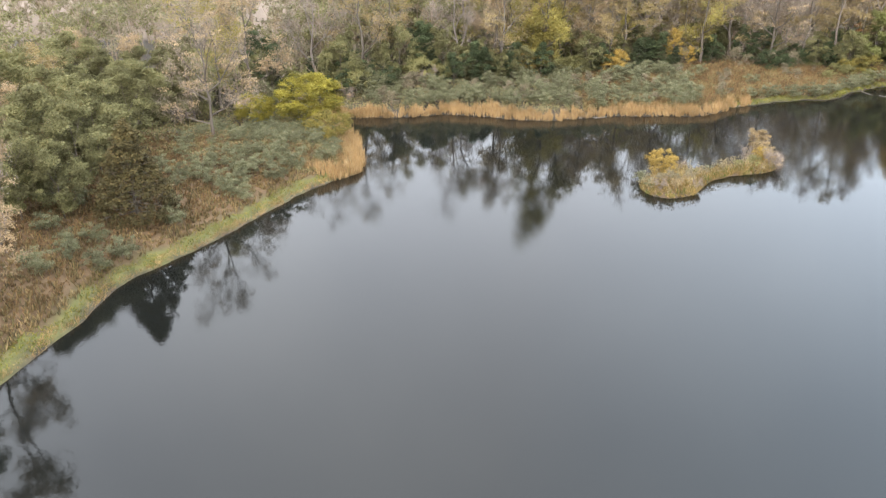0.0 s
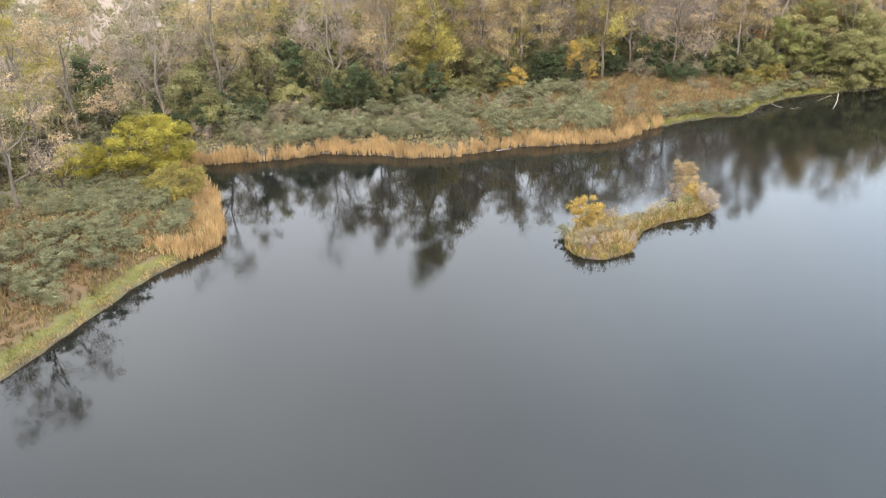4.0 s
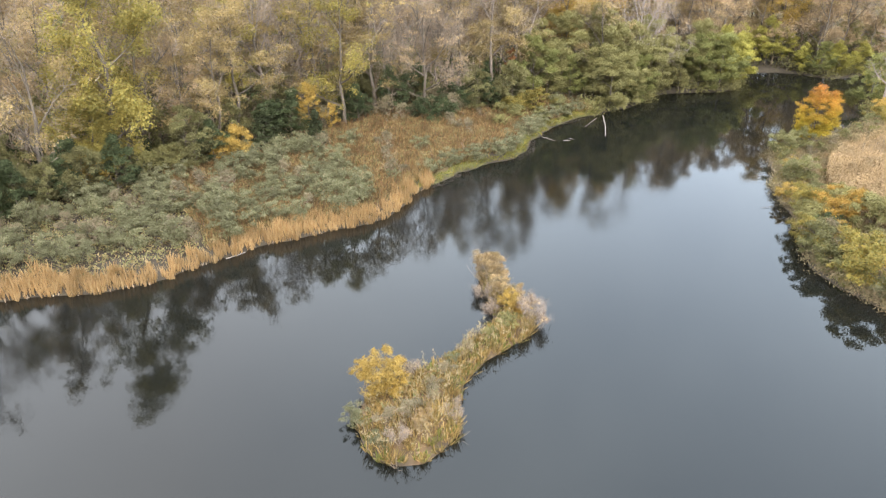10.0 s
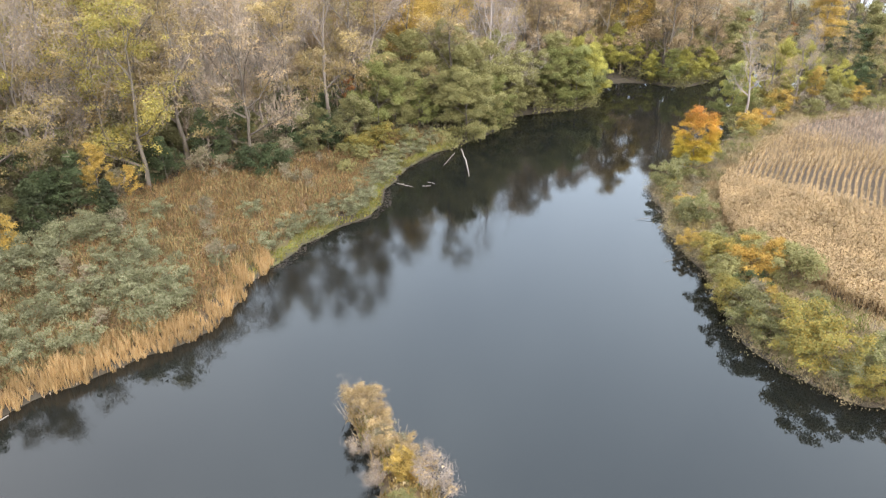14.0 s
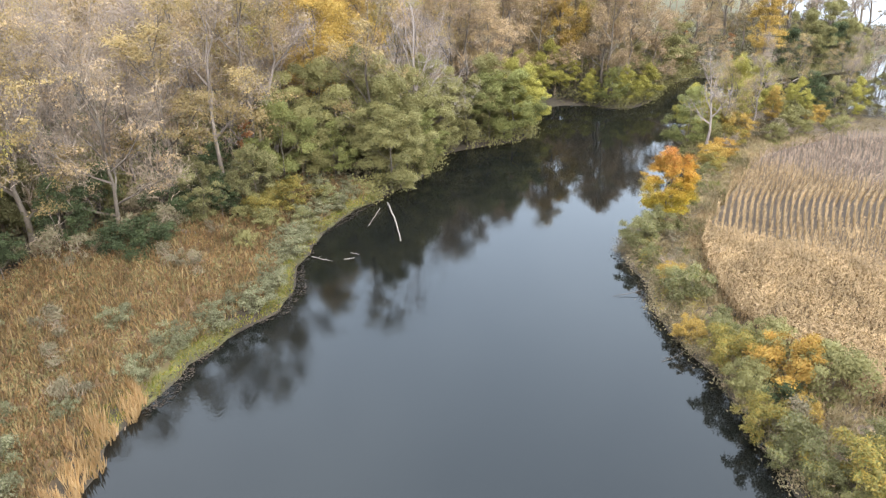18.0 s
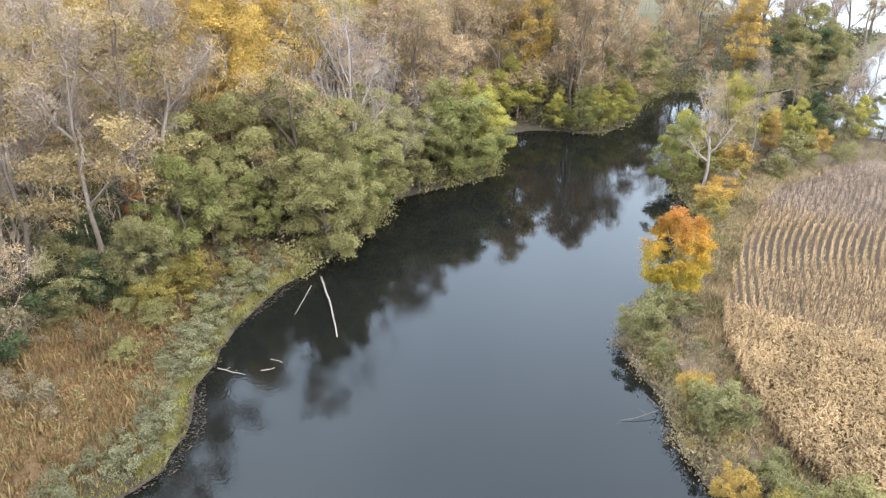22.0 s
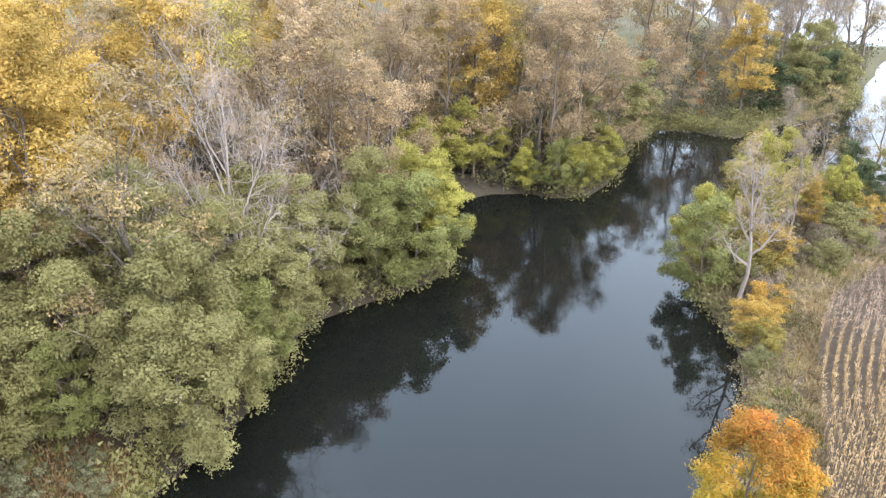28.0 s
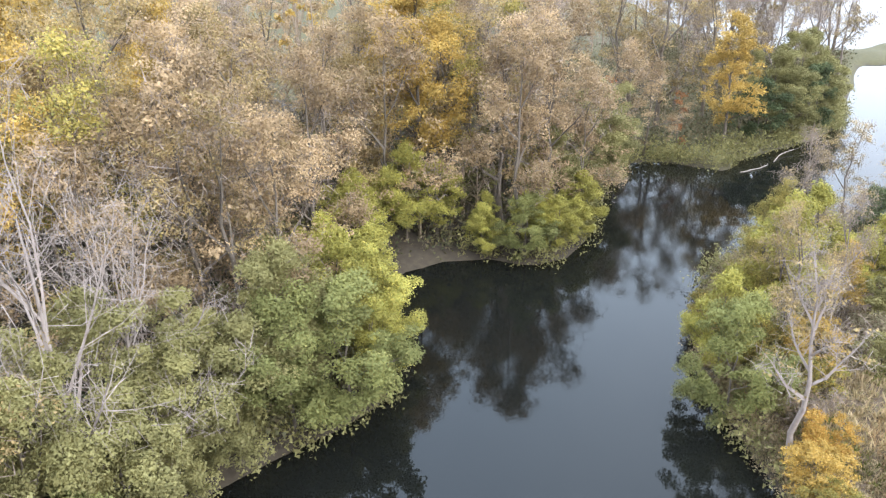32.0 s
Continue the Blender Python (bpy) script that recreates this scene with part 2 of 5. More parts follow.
field = ramp(gn, [(0.11, 0.076, 0.05), (0.15, 0.107, 0.072), (0.19, 0.138, 0.095)])
gl.new(broad.outputs[0], field.inputs[0])
field_amount = gn.new("ShaderNodeMath")
field_amount.operation = "SUBTRACT"
field_amount.inputs[0].default_value = 1.0
gl.new(zone.outputs[1], field_amount.inputs[1])
c4 = mixed(gn, gl, "MIX", c3, field.outputs[0], field_amount.outputs[0])
gl.new(c4, gb.inputs["Base Color"])
gbump = gn.new("ShaderNodeBump")
gbump.inputs["Strength"].default_value, gbump.inputs["Distance"].default_value = 0.7, 0.15
gl.new(fine.outputs[0], gbump.inputs["Height"])
gl.new(gbump.outputs[0], gb.inputs["Normal"])

# ---- plan: shores ----
NORTH = [(-38, 0), (-37, 30), (-35, 49), (-34, 55), (-33, 60), (-32, 67), (-29, 72), (-25, 79), (-22, 85), (-19, 92), (-15, 97), (-12, 101), (-12.5, 108), (-14, 116), (-17, 124), (-18, 129), (-14, 129.5), (-7, 130), (0, 132), (5, 131), (16, 127.5), (21, 128.5), (26, 130), (32, 130.7), (39, 131), (45, 131), (50, 134), (53, 137), (57, 138.5), (62, 140.7), (68, 142), (74, 143), (80, 148), (83, 150), (88, 153), (95, 155)]
NORTH_EAST = [(102, 155.5), (110, 157), (119, 160.5), (127, 159), (134, 156), (138, 158), (147, 163.5), (152, 165), (157, 163), (160, 158.5), (161, 154.5), (164, 152), (168, 151.5), (175, 153), (185, 154.5), (195, 154), (199, 149), (199, 142), (204, 141), (214, 135), (222, 131), (237, 129), (260, 128), (279, 127), (285, 121), (302, 112), (335, 90), (341, 98), (314, 120), (298, 129), (291, 142), (305, 165), (390, 210), (520, 200), (620, 90), (520, -120), (240, -170), (60, -160), (-20, -80)]
BANK = [(81, 78), (77, 86), (77, 92), (79, 97), (84, 101), (89, 106.5), (92, 111), (96, 115), (101, 119), (106, 123.5), (112, 124.5), (119, 124), (127, 125), (134, 127), (141, 130), (146, 134), (156, 137), (168, 137), (179, 133), (186, 128), (184, 121), (190, 100), (215, 60), (240, -60), (240, -250), (110, -250), (100, -60), (92, 40)]
ISLE = [(26.6, 95), (26.3, 92.8), (27.4, 91.2), (29.6, 90.8), (32.2, 92.0), (34.0, 94.3), (36.0, 97.2), (39.8, 99.2), (43.8, 100.1), (46.2, 101.5), (46.9, 104), (47.7, 107), (48.9, 110.4), (48.8, 112.2), (47.4, 111.8), (46.2, 109), (45.0, 106), (43.6, 103.6), (40, 101.8), (36, 100.4), (33, 100.1), (29.8, 99.4), (27.6, 97.6)]


def smooth(points, closed=True, n=4):
    """A rounded version of a line of points."""
    p, out = [Vector(q) for q in points], []
    k = len(p)
    for i in range(k if closed else k - 1):
        a, b, c, d = (p[(i + j) % k] if closed else p[min(max(i + j, 0), k - 1)] for j in (-1, 0, 1, 2))
        for j in range(n):
            t = j / n
            out.append(0.5 * (2 * b + (c - a) * t + (2 * a - 5 * b + 4 * c - d) * t * t + (3 * b - a - 3 * c + d) * t ** 3))
    return np.array([(q.x, q.y) for q in out])


def inside(poly, x, y):
    res = np.zeros(x.shape, bool)
    a, b = poly, np.roll(poly, -1, axis=0)
    for (x0, y0), (x1, y1) in zip(a, b):
        if y0 != y1:
            res ^= ((y0 > y) != (y1 > y)) & (x < (x1 - x0) * (y - y0) / (y1 - y0) + x0)
    return res


def edge_distance(poly, x, y, closed=True):
    best = np.full(x.shape, 1e9)
    a, b = (poly, np.roll(poly, -1, axis=0)) if closed else (poly[:-1], poly[1:])
    for (x0, y0), (x1, y1) in zip(a, b):
        dx, dy = x1 - x0, y1 - y0
        t = np.clip(((x - x0) * dx + (y - y0) * dy) / (dx * dx + dy * dy + 1e-9), 0, 1)
        best = np.minimum(best, (x - x0 - t * dx) ** 2 + (y - y0 - t * dy) ** 2)
    return np.sqrt(best)


LAKE, SPIT, ISLAND = smooth(NORTH + NORTH_EAST), smooth(BANK), smooth(ISLE)
# small bays and tufts along the shore
wob = np.random.RandomState(3)
for line, amount in ((LAKE, 0.35), (SPIT, 0.4), (ISLAND, 0.2)):
    line += wob.uniform(-amount, amount, line.shape)
CORNFIELD = smooth([(90, 88), (90.5, 94), (93, 101.2), (97.4, 108), (104, 113.2), (112.3, 117.4), (124, 119.6), (134, 121.2), (143, 122.4), (152, 121), (161, 116.5), (168, 109), (176, 80), (170, 40), (105, 40), (96, 70)])


def shore_depth(x, y):
    """Metres inland from the nearest shore; negative in the water."""
    wet = inside(LAKE, x, y) & ~inside(SPIT, x, y) & ~inside(ISLAND, x, y)
    d = np.minimum(np.minimum(edge_distance(LAKE, x, y), edge_distance(SPIT, x, y)), edge_distance(ISLAND, x, y))
    return np.where(wet, -d, d)


def height_from(d, x, y):
    land = 0.12 + 0.5 * (1 - np.exp(-np.maximum(d, 0) / 1.2)) + 1.1 * (1 - np.exp(-np.maximum(d, 0) / 22.0)) + 0.12 * np.sin(x * 0.31 + 1.7 * np.sin(y * 0.23)) * np.minimum(1, np.maximum(d, 0) / 4)
    west = np.clip((118 - y) / 14, 0, 1) * np.clip((-10 - x) / 8, 0, 1)
    north = np.clip((y - 124) / 8, 0, 1) * np.clip((x + 16) / 10, 0, 1) * np.clip((104 - x) / 12, 0, 1)
    land = land + 2.6 * (1 - np.exp(-np.maximum(d, 0) / 7.0)) * west + 1.3 * (1 - np.exp(-np.maximum(d, 0) / 20.0)) * north + np.maximum(0, y - 230) * 0.012
    return np.where(d > 0, land, np.maximum(-2.5, d * 0.45 + 0.12))


def ground_z(x, y):
    a, b = np.array([float(x)]), np.array([float(y)])
    return float(height_from(shore_depth(a, b), a, b)[0])


# ---- mesh helpers ----
def mesh_np(name, verts, faces, material, flat=True):
    """A mesh from numpy arrays of vertices and of faces with equal corners."""
    me = bpy.data.meshes.new(name)
    k = faces.shape[1]
    me.vertices.add(len(verts))
    me.vertices.foreach_set("co", np.asarray(verts, np.float32).ravel())
    me.loops.add(faces.size)
    me.loops.foreach_set("vertex_index", faces.astype(np.int32).ravel())
    me.polygons.add(len(faces))
    me.polygons.foreach_set("loop_start", np.arange(0, faces.size, k, dtype=np.int32))
    me.polygons.foreach_set("use_smooth", np.full(len(faces), not flat))
    me.materials.append(material)
    me.update(calc_edges=True)
    return me


def part(name, me, parent, label=""):
    ob = new(name, me)
    ob.parent = parent
    return tagged(ob, label)


def tubes(segs, sides=4):
    """Tapered tubes for rows of start, end and two radii."""
    s = np.asarray(segs, float)
    a, b = s[:, 0:3], s[:, 3:6]
    d = b - a
    d /= np.linalg.norm(d, axis=1)[:, None] + 1e-9
    ref = np.where(np.abs(d[:, 2:3]) > 0.9, np.array([[1.0, 0, 0]]), np.array([[0, 0, 1.0]]))
    u = np.cross(d, ref)
    u /= np.linalg.norm(u, axis=1)[:, None] + 1e-9
    v = np.cross(d, u)
    ang = np.arange(sides) * 2 * np.pi / sides
    ring = u[:, None] * np.cos(ang)[None, :, None] + v[:, None] * np.sin(ang)[None, :, None]
    V = np.concatenate([a[:, None] + ring * s[:, 6, None, None], b[:, None] + ring * s[:, 7, None, None]], 1).reshape(-1, 3)
    i = np.arange(sides)
    q = np.stack([i, (i + 1) % sides, (i + 1) % sides + sides, i + sides], 1)
    F = (q[None] + (np.arange(len(s)) * 2 * sides)[:, None, None]).reshape(-1, 4)
    return V, F


def tri_leaves(rs, centres, size, up=0.3, long=1.0):
    """One small three-cornered leaf or spray at each centre, turned at random."""
    n = len(centres)
    a = rs.normal(size=(n, 3))
    a[:, 2] *= 1 - up
    a /= np.linalg.norm(a, axis=1)[:, None]
    b = rs.normal(size=(n, 3))
    b -= a * np.sum(a * b, 1)[:, None]
    b /= np.linalg.norm(b, axis=1)[:, None]
    s = size * rs.uniform(0.6, 1.4, n)[:, None]
    V = np.stack([centres + a * s * long, centres - a * s * 0.5 * long + b * s * 0.6, centres - a * s * 0.5 * long - b * s * 0.6], 1).reshape(-1, 3)
    return V, np.arange(3 * n).reshape(-1, 3)


def lobe_leaves(rs, centres, radii, count, size, shell=0.7, flat=0.7, long=1.0, split=5, loose=0.65):
    """Leaves on the outside of billows: each billow carries smaller ones, and its leaves face outward and up."""
    u = rs.normal(size=(len(centres), split, 3))
    u /= np.linalg.norm(u, axis=2)[:, :, None]
    u[:, :, 2] = np.where(u[:, :, 2] < -0.2, -u[:, :, 2], u[:, :, 2])
    c = (centres[:, None] + u * (radii * 0.55)[:, None, None] * np.array([1, 1, flat])).reshape(-1, 3)
    r = (radii[:, None] * rs.uniform(0.42, 0.72, (len(centres), split))).ravel()
    pick = rs.choice(len(c), count, p=r ** 2 / (r ** 2).sum())
    d = rs.normal(size=(count, 3))
    d /= np.linalg.norm(d, axis=1)[:, None]
    d[:, 2] = np.where(d[:, 2] < -0.35, -d[:, 2], d[:, 2])
    p = c[pick] + d * (r[pick] * rs.uniform(shell, 1.08, count))[:, None] * np.array([1, 1, flat])
    nrm = d + rs.normal(size=(count, 3)) * loose + np.array([0, 0, 0.3])
    nrm /= np.linalg.norm(nrm, axis=1)[:, None]
    a = np.cross(nrm, rs.normal(size=(count, 3)))
    a /= np.linalg.norm(a, axis=1)[:, None]
    b = np.cross(nrm, a)
    s = size * rs.uniform(0.6, 1.4, count)[:, None]
    ok = p[:, 2] > 0.05
    V = np.stack([p + a * s * long, p - a * s * 0.5 * long + b * s * 0.6, p - a * s * 0.5 * long - b * s * 0.6], 1)[ok]
    return V.reshape(-1, 3), np.arange(3 * len(V)).reshape(-1, 3)


def to_tris(F):
    return F if F.shape[1] == 3 else np.concatenate([F[:, [0, 1, 2]], F[:, [0, 2, 3]]])


def joined(pieces):
    V, F, k = [], [], 0
    for v, f in pieces:
        V.append(v)
        F.append(to_tris(f) + k)
        k += len(v)
    return np.concatenate(V), np.concatenate(F)


def unit(v):
    return v / (np.linalg.norm(v) + 1e-9)


def bough(rs, start, direction, length, radius, subs, twigs, rise=0.35, wander=0.25):
    """A limb with side branches: its tube rows and the points at which leaves hang."""
    segs, tips = [], []
    p, d, r = np.array(start, float), unit(np.array(direction, float)), radius
    steps = 4
    pts = [p]
    for i in range(steps):
        d = unit(d + np.array([0, 0, rise / steps]) + rs.normal(size=3) * wander / 2)
        q = p + d * length / steps
        r1 = radius * (1 - (i + 1) / steps * 0.8)
        segs.append([*p, *q, r, r1])
        p, r = q, r1
        pts.append(p)
    pts = np.array(pts)
    for j in range(subs):
        f = 0.25 + 0.75 * (j + rs.uniform(0.2, 0.8)) / subs
        k = min(int(f * steps), steps - 1)
        b = pts[k] + (pts[k + 1] - pts[k]) * (f * steps - k)
        dd = unit(unit(pts[k + 1] - pts[k]) * 0.8 + rs.normal(size=3) * 0.75 + np.array([0, 0, 0.25]))
        L = length * rs.uniform(0.28, 0.5) * (1.15 - 0.5 * f)
        m = b + dd * L * 0.5
        e = m + unit(dd + np.array([0, 0, 0.3]) + rs.normal(size=3) * 0.3) * L * 0.5
        rr = radius * 0.3 * (1.1 - 0.6 * f)
        segs.append([*b, *m, rr, rr * 0.7])
        segs.append([*m, *e, rr * 0.7, rr * 0.3])
        for t in range(twigs):
            g = rs.uniform(0.2, 1)
            s0 = b + (m - b) * g * 2 if g < 0.5 else m + (e - m) * (g * 2 - 1)
            s1 = s0 + unit(dd * 0.7 + rs.normal(size=3) * 0.8 + np.array([0, 0, 0.3])) * L * rs.uniform(0.3, 0.55)
            segs.append([*s0, *s1, rr * 0.4, rr * 0.12])
            tips.append(s1)
            tips.append((s0 + s1) / 2)
        tips.append(e)
        tips.append(m)
    tips.append(pts[-1])
    return segs, np.array(tips)


KIND = {}


def tree_kind(key, name, label, category, seed, H, base, spread, limbs, subs, twigs, leaf, n_leaf, size, puff, bark=None, shape="round", radius=None, spray=0, spray_key=None, steep=(15, 70), lean=0.0, leaf_label="", stems=1, long=1.0, fill=0.0, clump=0.7, fine=0.036, lobes=0, shell=0.55, flat=0.7):
    """One tree, bush or shrub at the origin: trunk, limbs and the foliage that each limb carries."""
    rs = np.random.RandomState(seed)
    bark = bark or BARK
    root = new(name)
    tagged(root, label, category)
    radius = radius or H * 0.013
    trunk, top = [], 0.9 if shape != "cone" else 0.98
    if stems == 1:
        p = np.array([0, 0, -0.5])
        n = 6
        tr = [np.zeros(3)]
        for i in range(n):
            q = np.array([lean * H * ((i + 1) / n) ** 1.5 + rs.normal() * H * 0.012, rs.normal() * H * 0.012, H * top * (i + 1) / n])
            trunk.append([*p, *q, radius * (1.3 if i == 0 else 1 - i / n * 0.85), radius * (1 - (i + 1) / n * 0.85)])
            p = q
            tr.append(q)
        tr = np.array(tr)
    carried, twig_bits = [], []
    for i in range(limbs):
        u = (i + 0.5) / limbs
        if shape == "round":
            reach = spread * (0.62 + 0.55 * math.sin(math.pi * min(1, u * 0.85 + 0.15)))
        elif shape == "tall":
            reach = spread * (1.1 - 0.35 * u) * rs.uniform(0.85, 1.15)
        elif shape == "vase":
            reach = spread * (0.95 + 0.35 * u)
        else:
            reach = spread * (1.06 - u) ** 0.8
        el = radians(steep[0] + (steep[1] - steep[0]) * (u if stems == 1 else rs.uniform(0, 1)))
        if stems > 1:
            reach = 0.85 / math.sqrt((math.cos(el) / spread) ** 2 + (math.sin(el) / H) ** 2)
        around = 7 if shape == "cone" else 1
        segs, tips = [], []
        for j in range(around):
            az = 2.399 * i + rs.uniform(-0.4, 0.4) + j * 2 * math.pi / around
            if stems == 1:
                z = H * (base + (top - 0.04 - base) * u * (0.75 if shape == "vase" else 1))
                k = min(int(max(0, z) / (H * top) * (len(tr) - 1)), len(tr) - 2)
                start = tr[k] + (tr[k + 1] - tr[k]) * (z / (H * top) * (len(tr) - 1) - k)
            else:
                start = np.array([rs.normal() * 0.1, rs.normal() * 0.1, -0.15])
            d = np.array([math.cos(az) * math.cos(el), math.sin(az) * math.cos(el), math.sin(el)])
            s, t = bough(rs, start, d, reach, radius * (0.6 - 0.3 * u) if stems == 1 else radius, subs, twigs, rise=0.45 if shape != "cone" else -0.1)
            segs += s
            tips.append(t)
        tips = np.concatenate(tips)
        pieces = [tubes(segs, 3)]
        if spray:
            c = tips[rs.randint(0, len(tips), spray)] + rs.normal(size=(spray, 3)) * puff * 0.45
            V, F = tri_leaves(rs, c, 0.7 if stems == 1 else 0.45, -0.5, 1.0)
            w = V.reshape(-1, 3, 3)
            mid = (w[:, 1] + w[:, 2]) / 2
            side = (w[:, 1] - w[:, 2]) * fine
            w[:, 1], w[:, 2] = mid + side, mid - side
            (twig_bits if stems == 1 else pieces).append((w.reshape(-1, 3), F))
        wood = TWIG[spray_key] if spray_key and stems > 1 else bark
        if stems == 1:
            holder = part("limb" if shape != "cone" else "bough_tier", mesh_np("limb", *joined(pieces), wood), root)
        else:
            holder = root
            carried += pieces
        if n_leaf:
            n_lobe = lobes or max(4, subs)
            heavy = np.exp(rs.normal(size=len(tips)) * clump)
            c = tips[rs.choice(len(tips), n_lobe, p=heavy / heavy.sum())]
            r = puff * rs.uniform(0.7, 1.3, n_lobe)
            k = int(n_lobe * fill)
            if k and shape == "cone":
                t, ang = u + rs.uniform(-0.5, 0.5, k) / limbs, rs.uniform(0, 6.283, k)
                rr = spread * (1.0 - np.clip(t, 0, 1)) ** 0.85 * rs.uniform(0.75, 1.0, k)
                c[:k] = np.stack([rr * np.cos(ang), rr * np.sin(ang), 0.15 + t * H], 1)
                r[:k] *= 0.6 + 0.5 * (1 - t)
            elif k:
                v = rs.normal(size=(k, 3))
                v *= (rs.uniform(0.62, 0.92, k) / np.linalg.norm(v, axis=1))[:, None]
                c[:k] = np.array([lean * H * 0.4, 0, H * (0.5 + base * 0.5)]) + v * np.array([spread, spread, H * (0.5 - base * 0.5)])
            part("foliage", mesh_np("foliage", *lobe_leaves(rs, c, r, n_leaf, size, shell, flat, long), LEAF[leaf]), holder, leaf_label)
    if twig_bits:
        tagged(part("twig_spray", mesh_np("twig_spray", *joined(twig_bits), TWIG[spray_key]), root), kind="stuff")
    if stems == 1:
        part("trunk", mesh_np("trunk", *tubes(trunk, 6), bark, False), root)
    else:
        part("stem", mesh_np("stem", *joined(carried), wood), root)
    KIND[key] = [root, H, False]
    return root


def place(key, x, y, h=None, label="", turn=None, group="", wide=1.0):
    root, H, used = KIND[key]
    s = (h or H) / H
    rz = turn if turn is not None else prng.uniform(0, 360)
    m = Matrix.LocRotScale((x, y, ground_z(x, y)), Euler((0, 0, radians(rz))), (s * wide, s * wide, s))
    if not used:
        root.matrix_basis = m
        KIND[key][2] = True
        ob = root
    else:
        ob = copy_thing(root, m @ Matrix.Diagonal((1 / root.scale[0], 1 / root.scale[1], 1 / root.scale[2], 1)))
    return tagged(ob, label, group=group)


prng = random.Random(11)

# ---- the large structure: ground, water ----
def axis(lo, hi, step, far):
    core = np.arange(lo, hi + step / 2, step)
    grow = np.cumsum(step * 1.22 ** np.arange(1, 40))
    grow = grow[grow < far]
    return np.concatenate([lo - grow[::-1], core, hi + grow])


gx, gy = axis(-100, 345, 1.5, 3500), axis(40, 190, 1.5, 3500)
GX, GY = np.meshgrid(gx, gy)
px_, py_ = GX.ravel(), GY.ravel()
depth_in = shore_depth(px_, py_)
zz = height_from(depth_in, px_, py_)
nx, ny = len(gx), len(gy)
idx = np.arange(nx * ny).reshape(ny, nx)
quads = np.stack([idx[:-1, :-1], idx[:-1, 1:], idx[1:, 1:], idx[1:, :-1]], -1).reshape(-1, 4)
ground_me = mesh_np("ground", np.stack([px_, py_, zz], 1), quads, SOIL, False)
ground = tagged(new("ground", ground_me), "uneven ground of leaf litter, grass and mud round the lake", "ground", kind="structure")

on_spit = inside(SPIT, px_, py_)
in_corn = inside(CORNFIELD, px_, py_)


def meadow_amount(x, y):
    """How far a place belongs to the rust-coloured open meadow on the north shore."""
    front = edge_distance(smooth(NORTH, False), x, y, False)
    ok = (x > 25) & (x < 100) & (front < 24) & (y > 128) & (y < 168)
    west = (x > -72) & (x < -12) & (y > 40) & (y < 104) & (front < 30)
    return (ok | west).astype(float)


dry = meadow_amount(px_, py_) * (depth_in > 1.5)
near_shore = (depth_in > 0.1) & (((depth_in < 1.5) & (px_ < -10) & (py_ < 104)) | ((depth_in < 1.3) & (px_ > 52) & (px_ < 101) & (py_ < 160))) & ~on_spit
margin = on_spit & ~in_corn & (px_ < 180) & (py_ > 72) & (depth_in > 1.2)
field_far = (px_ < -30) & (py_ > 200) & (py_ < 420)
R_ = np.clip((on_spit & ~margin & ~in_corn & (py_ < 72)) * 0.7 + near_shore * 0.85 + (px_ > 196) * (depth_in > 0) * 0.4 + ((px_ < -15) & (px_ > -32) & (py_ > 104) & (py_ < 130)) * 0.6, 0, 1)
G_ = np.clip(dry * (1 - near_shore) + inside(ISLAND, px_, py_), 0, 1)
B_ = np.clip(in_corn * 1.0 + margin * 0.5, 0, 1)
zone_attr = ground_me.color_attributes.new("zone", "FLOAT_COLOR", "POINT")
zone_attr.data.foreach_set("color", np.stack([R_, G_, B_, 1.0 - np.clip(field_far + 0.45 * margin, 0, 1)], 1).astype(np.float32).ravel())

wv = np.array([(-3500, -3500, 0), (3500, -3500, 0), (3500, 3500, 0), (-3500, 3500, 0)], float)
water = tagged(new("water", mesh_np("water", wv, np.array([[0, 1, 2, 3]]), WATER)), "calm dark grey lake water mirroring trees and sky", "water", kind="structure")

# ---- kinds of trees and bushes ----
tree_kind("gold", "cottonwood_tree", "tall cottonwood with thinning golden-tan autumn leaves", "tree", 1, 24, 0.10, 7.4, 5, 13, 2, "gold", 2500, 0.135, 1.7, shape="round", spray=110, spray_key="gold", leaf_label="thin golden-tan leaves", radius=0.36, lobes=24, shell=0.1, flat=0.85, fill=0.2)
tree_kind("gold_b", "cottonwood_tree", "tall cottonwood with sparse yellow-brown autumn leaves", "tree", 2, 24, 0.10, 8.6, 5, 15, 3, "gold", 1900, 0.13, 1.5, shape="vase", spray=260, spray_key="bare", steep=(22, 78), radius=0.38, lobes=24, shell=0.1, flat=0.85)
tree_kind("olive_gold", "cottonwood_tree", "tall cottonwood with thinning olive-yellow leaves", "tree", 51, 23, 0.06, 6.6, 5, 13, 2, "yellowgreen", 2300, 0.13, 1.6, shape="round", spray=110, spray_key="gold", leaf_label="thin olive-yellow leaves", radius=0.32, lobes=24, shell=0.1, fill=0.2, flat=0.95)
tree_kind("tan", "autumn_tree", "tall slender tree with faded tan leaves", "tree", 3, 25, 0.15, 5.8, 5, 14, 2, "tan", 2200, 0.13, 1.5, shape="tall", spray=170, spray_key="bare", steep=(25, 80), lobes=24, shell=0.1, flat=0.9, fill=0.15)
tree_kind("tan_b", "autumn_tree", "broad tree with pinkish tan autumn leaves", "tree", 4, 20, 0.1, 7.4, 5, 15, 2, "tan", 2300, 0.13, 1.5, shape="round", spray=170, spray_key="bare", lobes=24, shell=0.1, flat=0.85, fill=0.15)
